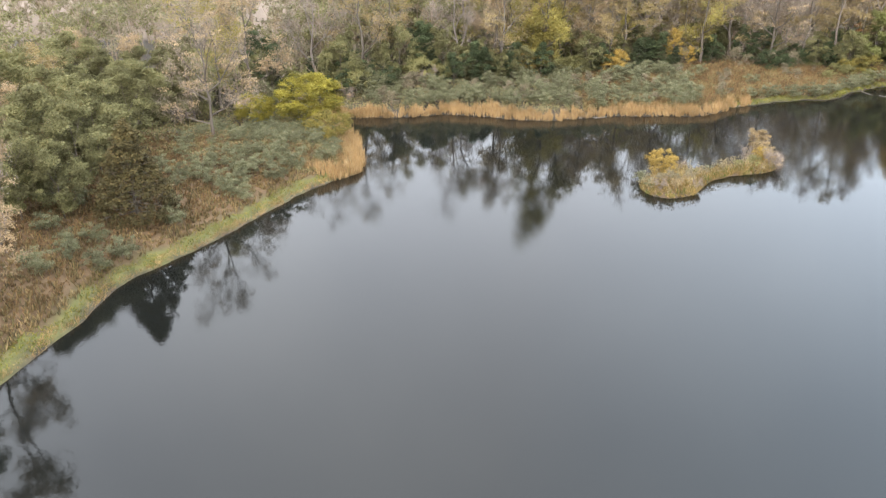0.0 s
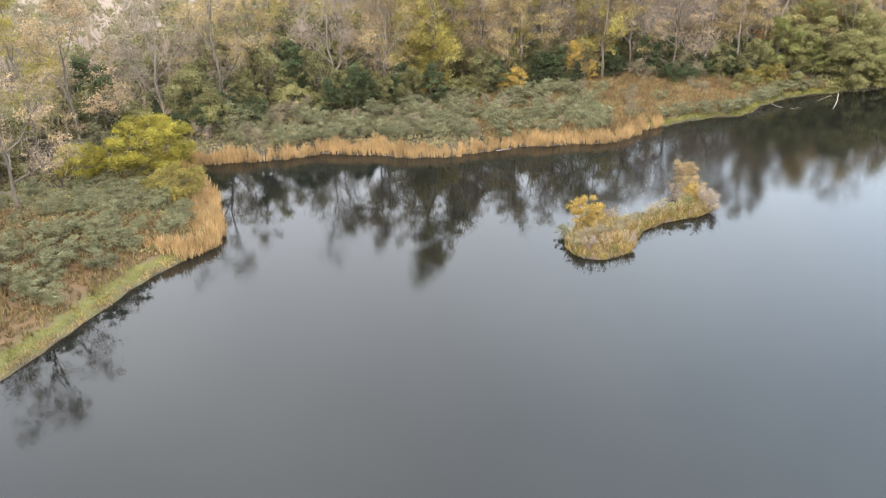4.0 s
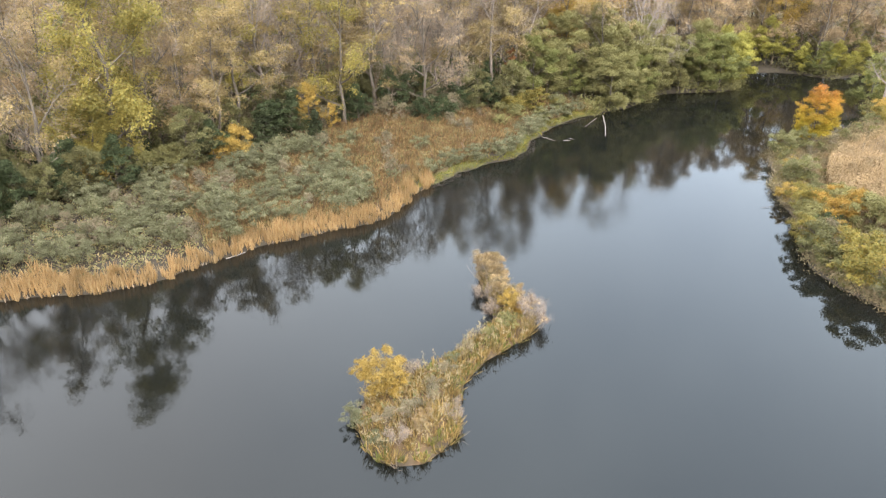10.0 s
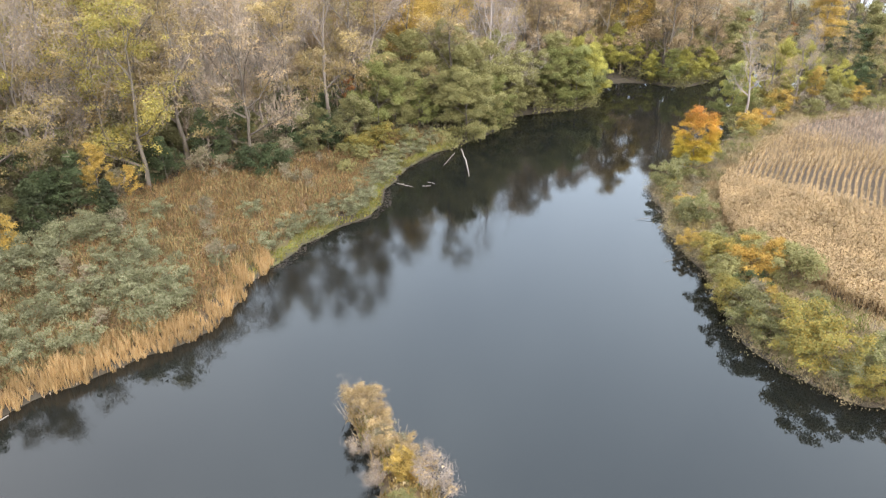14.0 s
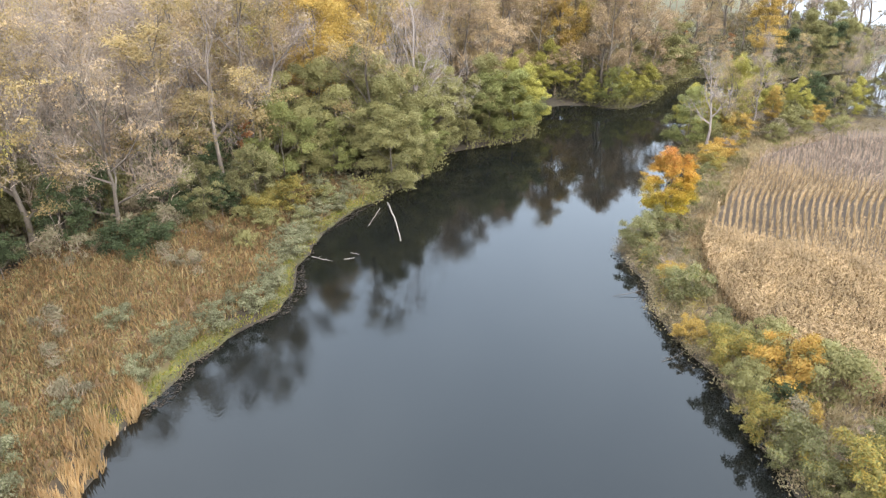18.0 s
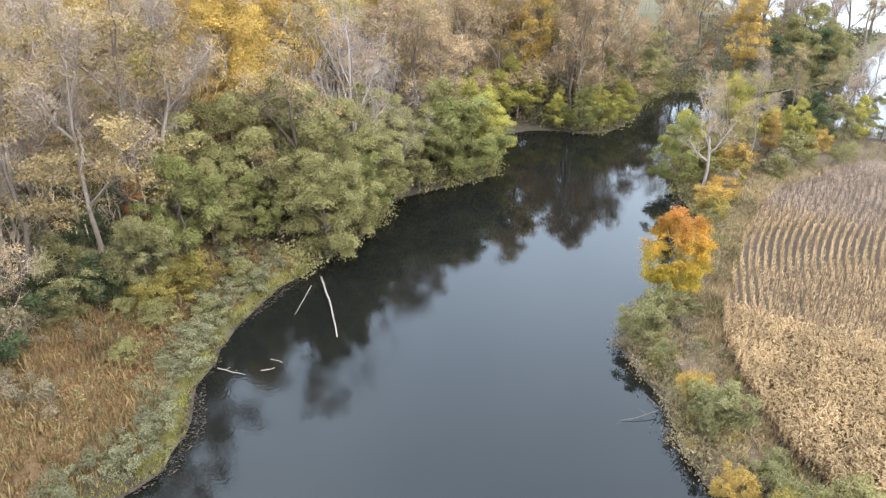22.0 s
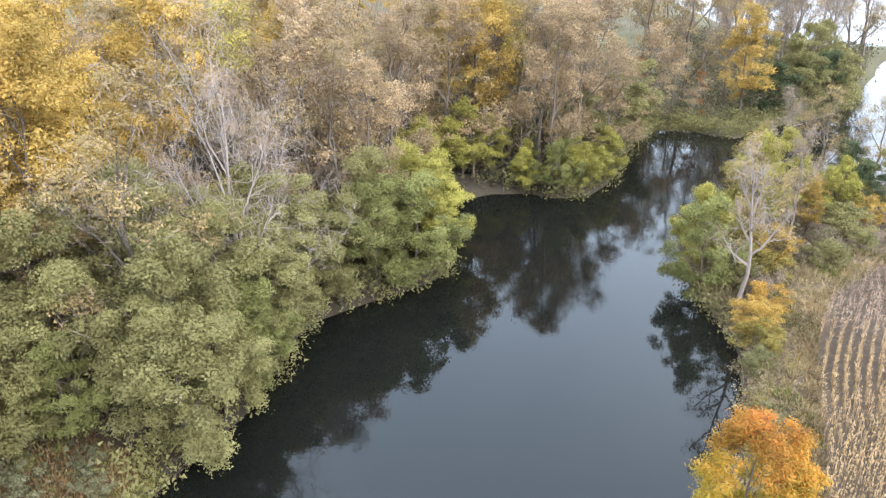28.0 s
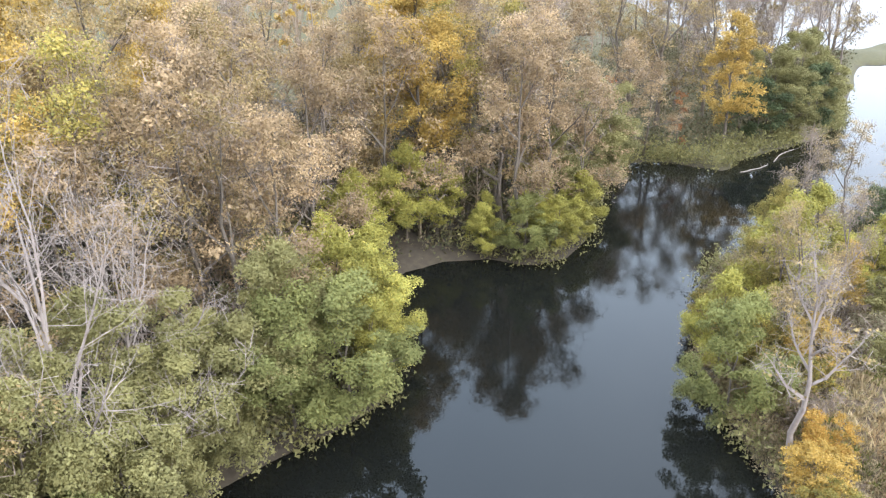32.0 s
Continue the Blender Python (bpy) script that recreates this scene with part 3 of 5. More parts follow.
tree_kind("bare", "bare_tree", "leafless grey tree with fine pinkish twigs", "tree", 5, 21, 0.16, 9.0, 5, 16, 4, "tan", 70, 0.13, 0.9, PALE_BARK, "vase", spray=760, spray_key="bare", steep=(25, 80), fine=0.026)
tree_kind("bare_b", "bare_tree", "slim leafless tree with pale grey twigs", "tree", 6, 24, 0.25, 6.8, 5, 14, 4, "gold", 150, 0.14, 1.0, PALE_BARK, "tall", spray=520, spray_key="bare", steep=(38, 80), fine=0.028)
tree_kind("yellow", "golden_tree", "tall tree in full golden-yellow autumn leaf", "tree", 7, 22, 0.14, 5.4, 5, 15, 2, "yellow", 4200, 0.15, 1.5, shape="tall", steep=(25, 80), leaf_label="golden-yellow leaves", fill=0.45, lobes=24, shell=0.2, flat=0.9)
tree_kind("poplar", "poplar_tree", "tall poplar with drooping yellow-green leaves", "tree", 8, 30, 0.0, 6.4, 9, 13, 2, "yellowgreen", 5000, 0.15, 1.8, shape="tall", steep=(15, 80), fill=0.6, leaf_label="yellow-green leaves", lobes=24, shell=0.2, flat=1.2)
tree_kind("green", "green_tree", "rounded olive-green tree leaning over the shore", "tree", 9, 11, 0.06, 4.3, 6, 12, 2, "green", 7000, 0.1, 1.05, shape="round", steep=(5, 80), leaf_label="dense olive-green leaves", lobes=14, fill=0.45, shell=0.55, flat=1.0)
tree_kind("green_b", "green_tree", "bushy dull green tree with billowing crown", "tree", 10, 9, 0.05, 3.7, 5, 10, 2, "green", 5200, 0.1, 0.9, shape="round", steep=(5, 80), lobes=14, fill=0.45, shell=0.55, flat=1.0)
tree_kind("fresh", "green_tree", "leafy fresh green tree by the water", "tree", 30, 9.5, 0.06, 3.7, 5, 10, 2, "fresh", 5200, 0.1, 0.9, shape="round", steep=(5, 80), lobes=14, fill=0.45, shell=0.55, flat=1.0)
tree_kind("west", "dark_green_tree", "dense dull green tree on the west bank", "tree", 33, 10, 0.05, 4.7, 5, 10, 2, "west", 4000, 0.13, 1.15, shape="round", steep=(5, 80), lobes=13, fill=0.45, shell=0.5, flat=1.0)
tree_kind("lime", "lime_tree", "small tree with bright yellow-green leaves", "tree", 12, 8, 0.06, 3.0, 5, 9, 2, "lime", 4200, 0.09, 0.8, shape="round", steep=(10, 80), leaf_label="bright yellow-green leaves", lobes=13, fill=0.45, shell=0.5, flat=1.0)
tree_kind("deep", "dark_green_tree", "dark green bushy tree under the taller trees", "tree", 13, 8, 0.05, 3.6, 5, 8, 2, "deepgreen", 2000, 0.13, 1.0, shape="round", steep=(10, 80), lobes=10, fill=0.4, flat=0.95)
tree_kind("maple", "maple_tree", "orange and yellow maple at the water's edge", "tree", 14, 10, 0.05, 3.6, 7, 10, 2, "orange", 6500, 0.085, 0.9, shape="round", steep=(8, 82), leaf_label="orange and yellow leaves", fill=1.0, lobes=18, shell=0.2, flat=0.9)
tree_kind("red", "red_vine_tree", "slim tree wrapped in red autumn leaves", "tree", 15, 8, 0.05, 1.2, 6, 6, 2, "red", 110, 0.15, 0.5, shape="tall")
tree_kind("dead", "dead_tree", "pale leafless dead tree with forked branches", "tree", 16, 14, 0.12, 6.2, 10, 13, 6, "tan", 0, 0.2, 0.7, WHITE_BARK, "vase", spray=120, spray_key="white", steep=(28, 80), radius=0.17, fine=0.012)
tree_kind("birch", "white_trunk_tree", "leaning white-trunked tree with bare pale branches", "tree", 17, 14, 0.32, 3.4, 8, 10, 5, "gold", 60, 0.12, 0.6, WHITE_BARK, "tall", spray=80, spray_key="white", radius=0.22, lean=0.10, steep=(25, 75), fine=0.014)
tree_kind("cedar", "cedar_tree", "broad conical bronze-green cedar", "tree", 18, 11.5, 0.02, 4.4, 10, 5, 1, "cedar", 3800, 0.1, 0.55, fill=0.8, shape="cone", steep=(0, 50), leaf_label="bronze-green needle sprays", lobes=60, shell=0.5, flat=1.25, long=1.5)
tree_kind("spruce", "spruce_tree", "small dark blue-green spruce", "tree", 19, 6, 0.02, 1.9, 8, 3, 1, "spruce", 900, 0.1, 0.55, fill=0.75, shape="cone", steep=(0, 40), lobes=24, long=1.5)
tree_kind("willow", "willow_bush", "rounded bright yellow-green willow bush", "bush", 20, 7.6, 0, 4.9, 6, 10, 2, "willow", 7000, 0.09, 1.0, fill=0.92, stems=6, radius=0.07, steep=(8, 80), leaf_label="bright yellow-green leaves", lobes=20, shell=0.2, flat=1.05)
tree_kind("silver", "silver_shrub", "grey-green silverleaf shrub on open ground", "shrub", 21, 2.4, 0, 1.8, 4, 6, 1, "silver", 1000, 0.058, 0.55, stems=4, radius=0.025, steep=(12, 78), long=1.7, lobes=8, shell=0.4, fill=0.4, flat=0.9)
tree_kind("silver_b", "silver_shrub", "spreading silvery olive shrub on open ground", "shrub", 22, 3.0, 0, 2.6, 4, 7, 1, "silver", 1200, 0.064, 0.7, stems=5, radius=0.025, steep=(10, 75), long=1.7, lobes=9, shell=0.4, fill=0.4, flat=0.9)
tree_kind("brown", "brown_shrub", "brownish half-bare shrub among the grass", "shrub", 23, 2.4, 0, 1.8, 4, 6, 2, "brown", 500, 0.075, 0.55, stems=4, radius=0.025, spray=50, spray_key="gold", steep=(20, 78), lobes=8, shell=0.2)
tree_kind("ybush", "yellow_bush", "yellow and green bush in autumn leaf", "bush", 24, 3.6, 0, 2.5, 5, 7, 2, "mixed", 2200, 0.075, 0.6, stems=5, radius=0.03, steep=(12, 78), lobes=11, fill=0.75, shell=0.2, flat=0.9)
tree_kind("gbush", "gold_bush", "golden-yellow bush in full autumn colour", "bush", 25, 3.4, 0, 2.2, 5, 7, 2, "yellow", 2200, 0.075, 0.6, stems=5, radius=0.03, steep=(12, 78), lobes=11, fill=0.75, shell=0.2, flat=0.9)
tree_kind("obush", "orange_bush", "rusty orange bush in autumn leaf", "bush", 26, 3.8, 0, 2.3, 5, 7, 2, "rust", 2200, 0.075, 0.6, stems=5, radius=0.03, steep=(12, 78), lobes=11, fill=0.75, shell=0.2, flat=0.9)
tree_kind("dbush", "dark_bush", "low spreading dark green bush", "bush", 27, 3.6, 0, 3.2, 5, 7, 2, "deepgreen", 1700, 0.09, 0.8, stems=5, radius=0.03, steep=(8, 65), lobes=9, fill=0.3, shell=0.4, flat=0.9)
tree_kind("olive", "olive_bush", "dull olive-green bush on the bank", "bush", 28, 3.6, 0, 2.6, 4, 7, 1, "green", 1500, 0.095, 0.75, stems=5, radius=0.03, steep=(12, 78), lobes=9, fill=0.5, shell=0.4, flat=0.9)
tree_kind("twiggy", "bare_shrub", "leafless pinkish-grey shrub with fine twigs", "shrub", 29, 3.2, 0, 1.9, 5, 7, 3, "tan", 30, 0.12, 0.4, PALE_BARK, stems=5, radius=0.025, spray=300, spray_key="bare", steep=(25, 82), fine=0.02)
tree_kind("straw", "tan_shrub", "small tree-like shrub with pale tan leaves", "shrub", 31, 4.5, 0, 2.0, 5, 7, 2, "straw", 1800, 0.06, 0.5, stems=4, radius=0.07, spray=130, spray_key="gold", steep=(15, 84), lobes=12, shell=0.15, fine=0.014)
tree_kind("fine", "olive_bush", "grey-green bush with fine leaves on the bank", "bush", 41, 3.6, 0, 2.5, 5, 8, 2, "sage", 2000, 0.065, 0.65, stems=5, radius=0.03, steep=(12, 78), long=1.6, lobes=9, fill=0.3, shell=0.4, flat=0.9)
tree_kind("mix", "yellow_bush", "yellow-green bush with fine leaves over the water", "bush", 42, 3.6, 0, 2.6, 5, 8, 2, "mixed", 2100, 0.08, 0.65, stems=5, radius=0.03, steep=(8, 78), lobes=9, fill=0.5, shell=0.4, flat=0.9)
tree_kind("pink", "bare_tree", "large almost leafless tree with pinkish-tan twigs", "tree", 43, 20, 0.10, 9.0, 9, 13, 4, "tan", 420, 0.14, 1.1, BARK, "vase", spray=560, spray_key="gold", steep=(4, 82), radius=0.3, leaf_label="few pinkish-tan leaves", shell=0.3, fine=0.026)
tree_kind("straw_willow", "straw_bush", "rounded golden-straw willow bush by the reeds", "bush", 44, 3.6, 0, 3.3, 5, 8, 2, "mixed", 3000, 0.085, 0.75, fill=0.9, stems=6, radius=0.04, steep=(8, 80), lobes=16, shell=0.2, flat=0.9)
tree_kind("golden", "golden_tree", "tall tree in dense golden autumn leaf", "tree", 47, 24, 0.2, 5.4, 6, 16, 2, "yellow", 5200, 0.125, 1.5, shape="tall", steep=(25, 80), fill=0.5, leaf_label="golden-yellow leaves", lobes=26, shell=0.2, flat=0.95)

# ---- single trees that stand out ----
SPOTS = [
    ("cedar", -33.8, 78.0, 10.6), ("pink", -32.4, 104, 17.2), ("willow", -21.9, 122.4, 8.4), ("willow", -30.5, 121.5, 5.2), ("straw_willow", -17.2, 111.8, 4.2),
    ("west", -54, 106, 11.5), ("west", -44.5, 113, 9), ("west", -47.5, 83, 10), ("tan_b", -55, 87, 11.5), ("west", -42, 89, 8), ("west", -46.5, 75, 7.5), ("gold", -53, 79, 10.5), ("west", -49, 97, 9.5), ("west", -41.5, 98, 9), ("west", -45, 75, 8.5), ("west", -41.2, 76.5, 7.5), ("west", -42, 83.3, 9), ("west", -42.4, 90.8, 9.5), ("tan_b", -49.5, 84, 11), ("silver", -41.5, 73.2, 2.2), ("silver", -36, 71.8, 2.0), ("silver", -34.2, 67.5, 2.2), ("silver", -32.6, 70.2, 2.4), ("silver", -38.6, 64.4, 2.4),
    ("tan_b", -39.2, 57, 15.5), ("tan_b", -43.5, 66, 13.5), ("green", -43, 50, 13),
    ("poplar", 20, 156.2, 32), ("olive_gold", 54.6, 163, 22.5), ("poplar", 17.6, 154.4, 13), ("olive_gold", 21.6, 153.8, 9), ("gbush", 16.0, 153.2, 4.6), ("obush", 17.8, 152.4, 1.8), ("gbush", 34.8, 154.5, 4.8), ("spruce", 46.9, 155.2, 5.4), ("spruce", 39.8, 157, 6.6),
    ("yellow", 47.8, 160, 8.2), ("yellow", 51.6, 160.8, 4.6), ("dbush", 67.5, 159.5, 4.2), ("dbush", 70.6, 160, 3.8), ("gold", 34, 157.8, 18), ("tan", 29, 156.4, 17), ("gold", 89.3, 166.8, 26), ("bare_b", 93.8, 167.4, 26), ("bare_b", 84, 166, 25), ("gold", 78.5, 167.5, 23),
    ("green_b", 95.6, 164.2, 8.5), ("fresh", 99, 162.6, 7.5), ("green", 105.5, 158.5, 12.5), ("green", 112, 161.5, 12), ("green_b", 101, 164, 10), ("green", 118.5, 165, 12),
    ("green", 130.8, 161.5, 11), ("green_b", 125, 163.5, 9), ("lime", 137.5, 161, 9.5), ("lime", 141, 165, 8.5),
    ("lime", 158.6, 167.5, 9), ("lime", 162, 160, 5), ("lime", 153, 170, 8), ("lime", 166, 155.2, 5.6), ("green", 173, 157.5, 8.5), ("lime", 163.5, 156.2, 5.2),
    ("dead", 116.0, 163.2, 22), ("dead", 121.8, 165.2, 16.5), ("dead", 112.4, 165.6, 14), ("golden", 124.2, 180.8, 27), ("golden", 106.6, 173.6, 24.5), ("golden", 110.5, 180, 25), ("green", 101.5, 167.5, 13), ("green", 107.5, 167, 14), ("green", 112, 169.5, 13), ("green_b", 96.5, 168, 11), ("mix", 88.5, 158.5, 4.2), ("fine", 92, 157, 3.2), ("mix", 84.5, 158.2, 3.6), ("fine", 86.2, 154.4, 2.8), ("fresh", 91, 162.8, 10.5), ("pink", 70, 164.8, 19), ("bare", 81.5, 179, 19), ("red", 88.4, 166.6, 9.5), ("gold", 92, 176, 16),
    ("maple", 113.5, 122.6, 9.6), ("birch", 140.8, 128.5, 15.6), ("fresh", 144.2, 133.2, 9), ("lime", 148.5, 134.6, 8), ("lime", 158.4, 131.6, 10), ("lime", 163.5, 130, 9.5), ("poplar", 160.5, 133, 11.5),
    ("mix", 135.6, 126.1, 2.8), ("gbush", 138.6, 127, 3.4), ("fine", 132.6, 125.4, 2.4), ("obush", 142.2, 126.8, 3.4), ("olive", 146, 130.4, 3.8), ("ybush", 150.5, 131.4, 4.4), ("olive", 154, 131, 4), ("gbush", 152.5, 128.6, 4.2),
    ("gold_b", 152, 130.5, 12), ("bare_b", 156, 127.5, 12.5), ("bare_b", 170, 131.5, 13), ("gold_b", 178, 128, 12), ("yellow", 162, 126.6, 7), ("gbush", 168, 121.6, 3.4),
    ("lime", 167.3, 124.4, 6.5), ("deep", 171.5, 122.4, 5), ("green_b", 175, 120.4, 6), ("lime", 178.5, 118, 6), ("green_b", 182, 115, 7), ("deep", 176, 124.5, 6), ("gold_b", 181, 122, 11), ("bare_b", 182.5, 118, 14), ("bare", 185.2, 108, 15), ("tan_b", 186.5, 103, 12), ("deep", 183.4, 112, 7), ("bare_b", 178.5, 119.6, 13),
    ("fine", 97.2, 112.6, 4.0), ("gbush", 100.2, 115.6, 2.4), ("gbush", 91.7, 110.0, 2.5), ("mix", 89.2, 105.2, 3.8), ("olive", 92.4, 103.8, 3.4), ("fine", 106.4, 122.2, 3.8), ("fine", 94.6, 108.2, 2.4), ("fine", 103.4, 119.2, 2.2), ("fine", 109.4, 121.8, 3.8), ("brown", 109.5, 119.6, 1.8), ("brown", 105.6, 117.6, 1.6), ("fine", 112.6, 120.2, 1.7), ("brown", 117.5, 121.8, 1.8), ("fine", 121.5, 122.8, 2.0), ("twiggy", 102.6, 117, 2.0), ("fine", 126.5, 123.4, 1.8),
    ("obush", 88.8, 101.2, 5.0), ("olive", 89.6, 97.8, 4.4), ("fine", 80.8, 97.2, 4.2), ("mix", 79.6, 93.6, 4.4), ("mix", 82.6, 100.2, 3.4), ("olive", 86.6, 103.2, 3.2), ("fine", 92.2, 106.6, 2.8), ("olive", 98.6, 114.8, 2.6), ("mix", 78.6, 90.2, 4.6), ("fine", 80.2, 86.6, 3.8), ("gbush", 79.3, 84, 3), ("silver_b", 77.9, 88.2, 2.4), ("olive", 78.2, 92.4, 2.6), ("mix", 77.8, 86.4, 2.6), ("fine", 79.4, 95.6, 2.6), ("dbush", 86.2, 100.2, 2.6), ("fine", 84.2, 93.2, 3.2), ("obush", 84.6, 99.4, 1.7), ("gbush", 85.6, 98.8, 2.2), ("brown", 83.8, 98.6, 3.2),
    ("yellow", 206.1, 143.5, 18.5), ("red", 198, 158, 11), ("red", 202, 149, 9), ("deep", 196, 160, 7), ("lime", 197.3, 156.5, 5), ("green", 219, 139, 11), ("green", 228, 136, 12), ("deep", 211, 142, 7),
    ("gbush", 29.9, 98.8, 3.5), ("straw", 48.0, 111.4, 4.6), ("straw", 47.4, 109.4, 3.8), ("brown", 46.8, 107.4, 2.2), ("straw", 46.2, 106.2, 3.2), ("straw", 46.8, 105.2, 3.0), ("gbush", 45.6, 104.2, 2.0), ("obush", 46.3, 103.4, 1.6), ("twiggy", 46.4, 102.0, 3.4), ("twiggy", 47.4, 104.2, 2.6), ("twiggy", 44.4, 105.2, 2.2), ("twiggy", 45.4, 108.2, 2.2), ("brown", 28.4, 95.2, 1.5), ("twiggy", 28.2, 92.6, 2.0), ("straw", 30.2, 92.9, 2.0), ("straw", 31.2, 94.0, 1.8), ("brown", 29.6, 94.8, 2.0), ("twiggy", 32.2, 99.2, 2.4), ("silver", 26.7, 96.8, 1.6), ("silver", 27.0, 93.2, 1.2), ("brown", 32.2, 95.6, 1.8), ("brown", 38.5, 100.3, 1.3), ("brown", 35.2, 98.4, 1.5), ("olive", 43.4, 101.6, 1.6), ("olive", 41.2, 100.8, 1.3), ("brown", 33.4, 97.2, 1.3), ("silver", 36.6, 99.4, 1.0), ("twiggy", 33.2, 93.6, 1.8),
    ("tan", 163.5, 157.2, 22), ("tan_b", 168.5, 156, 19), ("tan", 174, 158.5, 22), ("tan_b", 158.5, 169.5, 20), ("tan", 151, 171.5, 23), ("tan", 145.5, 169, 22), ("tan_b", 183, 160, 20),
    ("yellow", 146, 208, 24), ("yellow", 152, 212, 23), ("yellow", 128.7, 205, 25), ("yellow", 122, 202, 25), ("yellow", 116, 190, 24), ("yellow", 112, 208, 24), ("yellow", 120, 195, 22), ("yellow", 140, 226, 20),
]
taken = []
for key, x, y, h in SPOTS:
    place(key, x, y, h, turn={"birch": 150}.get(key), wide={"willow": 1.12, "cedar": 1.12, "straw": 1.0, "fine": 1.0, "mix": 1.08}.get(key, 1.0), group="trees round the lake" if h > 5.5 else "bushes on the shore")
    taken.append((x, y, 3.0 if h > 5.5 else 1.4))

# ---- woods behind the shore ----
EDGE = np.array([(-75, 40), (-62, 62), (-54, 80), (-56, 100), (-46, 122), (-34, 132), (-22, 141), (-5, 148), (18, 152.5), (40, 160), (58, 167), (76, 165.5), (88, 162.5), (98, 159.5), (104, 158), (110, 159.2), (119, 162.6), (127, 161), (134, 158), (139, 160.5), (147, 166), (152, 167.5), (158, 165), (162, 157), (165, 154), (170, 153.6), (185, 157), (196, 157), (205, 145), (222, 135), (240, 132), (280, 130)], float)


def wood_mix(x, depth, r):
    if x < -20:
        return r.choice(["west", "green_b", "tan_b", "bare", "deep", "olive_gold", "bare", "west"])
    if x < 8:
        return r.choice(["olive_gold", "bare", "west", "gold_b", "west", "deep", "olive_gold"])
    if x < 62:
        return r.choice(["gold", "olive_gold", "gold_b", "bare_b", "bare", "olive_gold", "gold_b", "tan", "olive_gold"])
    if x < 108:
        return r.choice(["bare", "bare_b", "bare_b", "tan_b", "bare", "gold_b", "bare", "gold"])
    if x > 186:
        return r.choice(["bare_b", "bare", "bare_b", "gold_b"])
    if depth < (8 if x < 140 else 4):
        return r.choice(["green", "green_b", "lime", "tan_b", "green"])
    return r.choice(["tan", "tan_b", "gold", "tan", "gold_b", "gold", "tan_b", "bare_b", "golden"])


def edge_line(x):
    return np.interp(x, EDGE[:, 0], EDGE[:, 1])


# trees that overhang the wooded north-east shore
line = smooth(NORTH[-2:] + NORTH_EAST[:23], False, 6)
run, last = 0.0, None
for (ax, ay), (bx, by) in zip(line[:-1], line[1:]):
    step = math.hypot(bx - ax, by - ay)
    run += step
    if ax < 103 or ax > 236 or run < (3.6 if ax < 172 else 5.0):
        continue
    run = 0.0
    nxt, nyt = -(by - ay) / step, (bx - ax) / step
    if ax < 131:
        key, off = prng.choice(["green", "green_b", "fresh", "green_b"] if ax < 126 else ["lime", "fresh", "lime"]), 0.5
    elif ax < 146:
        key, off = prng.choice(["lime", "fresh", "lime", "green_b"]), 0.5
    elif ax < 158.5:
        key, off = prng.choice(["lime", "tan_b", "lime"]), 4.5
    elif ax < 172:
        key, off = prng.choice(["lime", "lime", "fresh", "lime"]), 0.6
    elif ax < 198:
        key, off = prng.choice(["tan_b", "green", "green_b", "tan"]), 1.2
    elif ax < 206:
        continue
    else:
        key, off = prng.choice(["green", "deep", "green_b"]), 3.0
    x, y = ax + nxt * off, ay + nyt * off
    h = KIND[key][1] * prng.uniform(0.75, 1.05) * (0.75 if key in ("tan", "tan_b") and ax > 158 else 0.72 if 158.5 < ax < 172 else 1)
    place(key, x, y, h, group="trees along the wooded shore", wide=1.2)
    taken.append((x, y, 2.2))

# thicket at the end of the peninsula, and the green wood on the west bank
placed = 0
for i in range(3000):
    if placed < 24:
        x, y = prng.uniform(126, 185), prng.uniform(117, 137)
        pa = (np.array([x]), np.array([y]))
        if not inside(SPIT, *pa)[0] or inside(CORNFIELD, *pa)[0] or shore_depth(*pa)[0] < 0.9 or edge_distance(CORNFIELD, *pa)[0] < 1.6:
            continue
        key = prng.choice(["ybush", "olive", "twiggy", "brown", "olive"])
        h = prng.uniform(2.2, 4.2)
        gap = 0.9
        group = "thicket on the peninsula"
    elif placed < 76:
        x, y = prng.uniform(-84, -40), prng.uniform(84, 130)
        if x > -46 and y > 92 and y < 116:
            continue
        key = prng.choice(["west", "west", "west", "tan_b", "deep", "green_b", "gold"])
        h = KIND[key][1] * prng.uniform(0.75, 1.1) * (0.6 if key in ("tan_b", "gold") else 1)
        gap = 2.3
        group = "trees of the west bank"
    else:
        break
    if any((x - a) ** 2 + (y - b) ** 2 < (gap + c * 0.5) ** 2 for a, b, c in taken):
        continue
    place(key, x, y, h, group=group)
    taken.append((x, y, 2.4 if gap > 1 else 1.4))
    placed += 1



def before_golden(x, y):
    """On the line of sight to the tallest golden tree, where only low growth stands."""
    return 163 < y < 181 and abs((x - 112) * 21 - (y - 160) * 12) / 24.2 < 5


near_count = 0
cand = []
for i in range(6000):
    x = prng.uniform(-60, 285)
    depth = 30 * prng.random() ** 1.2
    y = edge_line(x) + depth
    if x < 22 and depth > 9 and prng.random() < 0.6:
        continue
    if (x < -40 and prng.random() < 0.3) or (x > 150 and prng.random() < 0.5):
        continue
    if any((x - a) ** 2 + (y - b) ** 2 < (1.5 + c * 0.9) ** 2 for a, b, c in taken):
        continue
    if shore_depth(np.array([x]), np.array([y]))[0] < 1.4:
        continue
    if before_golden(x, y):
        continue
    key = wood_mix(x, depth, prng) if not (103 < x < 124 and y > 171) else prng.choice(["golden", "tan", "tan_b"])
    h = KIND[key][1] * prng.uniform(0.8, 1.12)
    place(key, x, y, h, group="trees of the wood")
    taken.append((x, y, 3.1))
    near_count += 1
    if near_count > 125:
        break

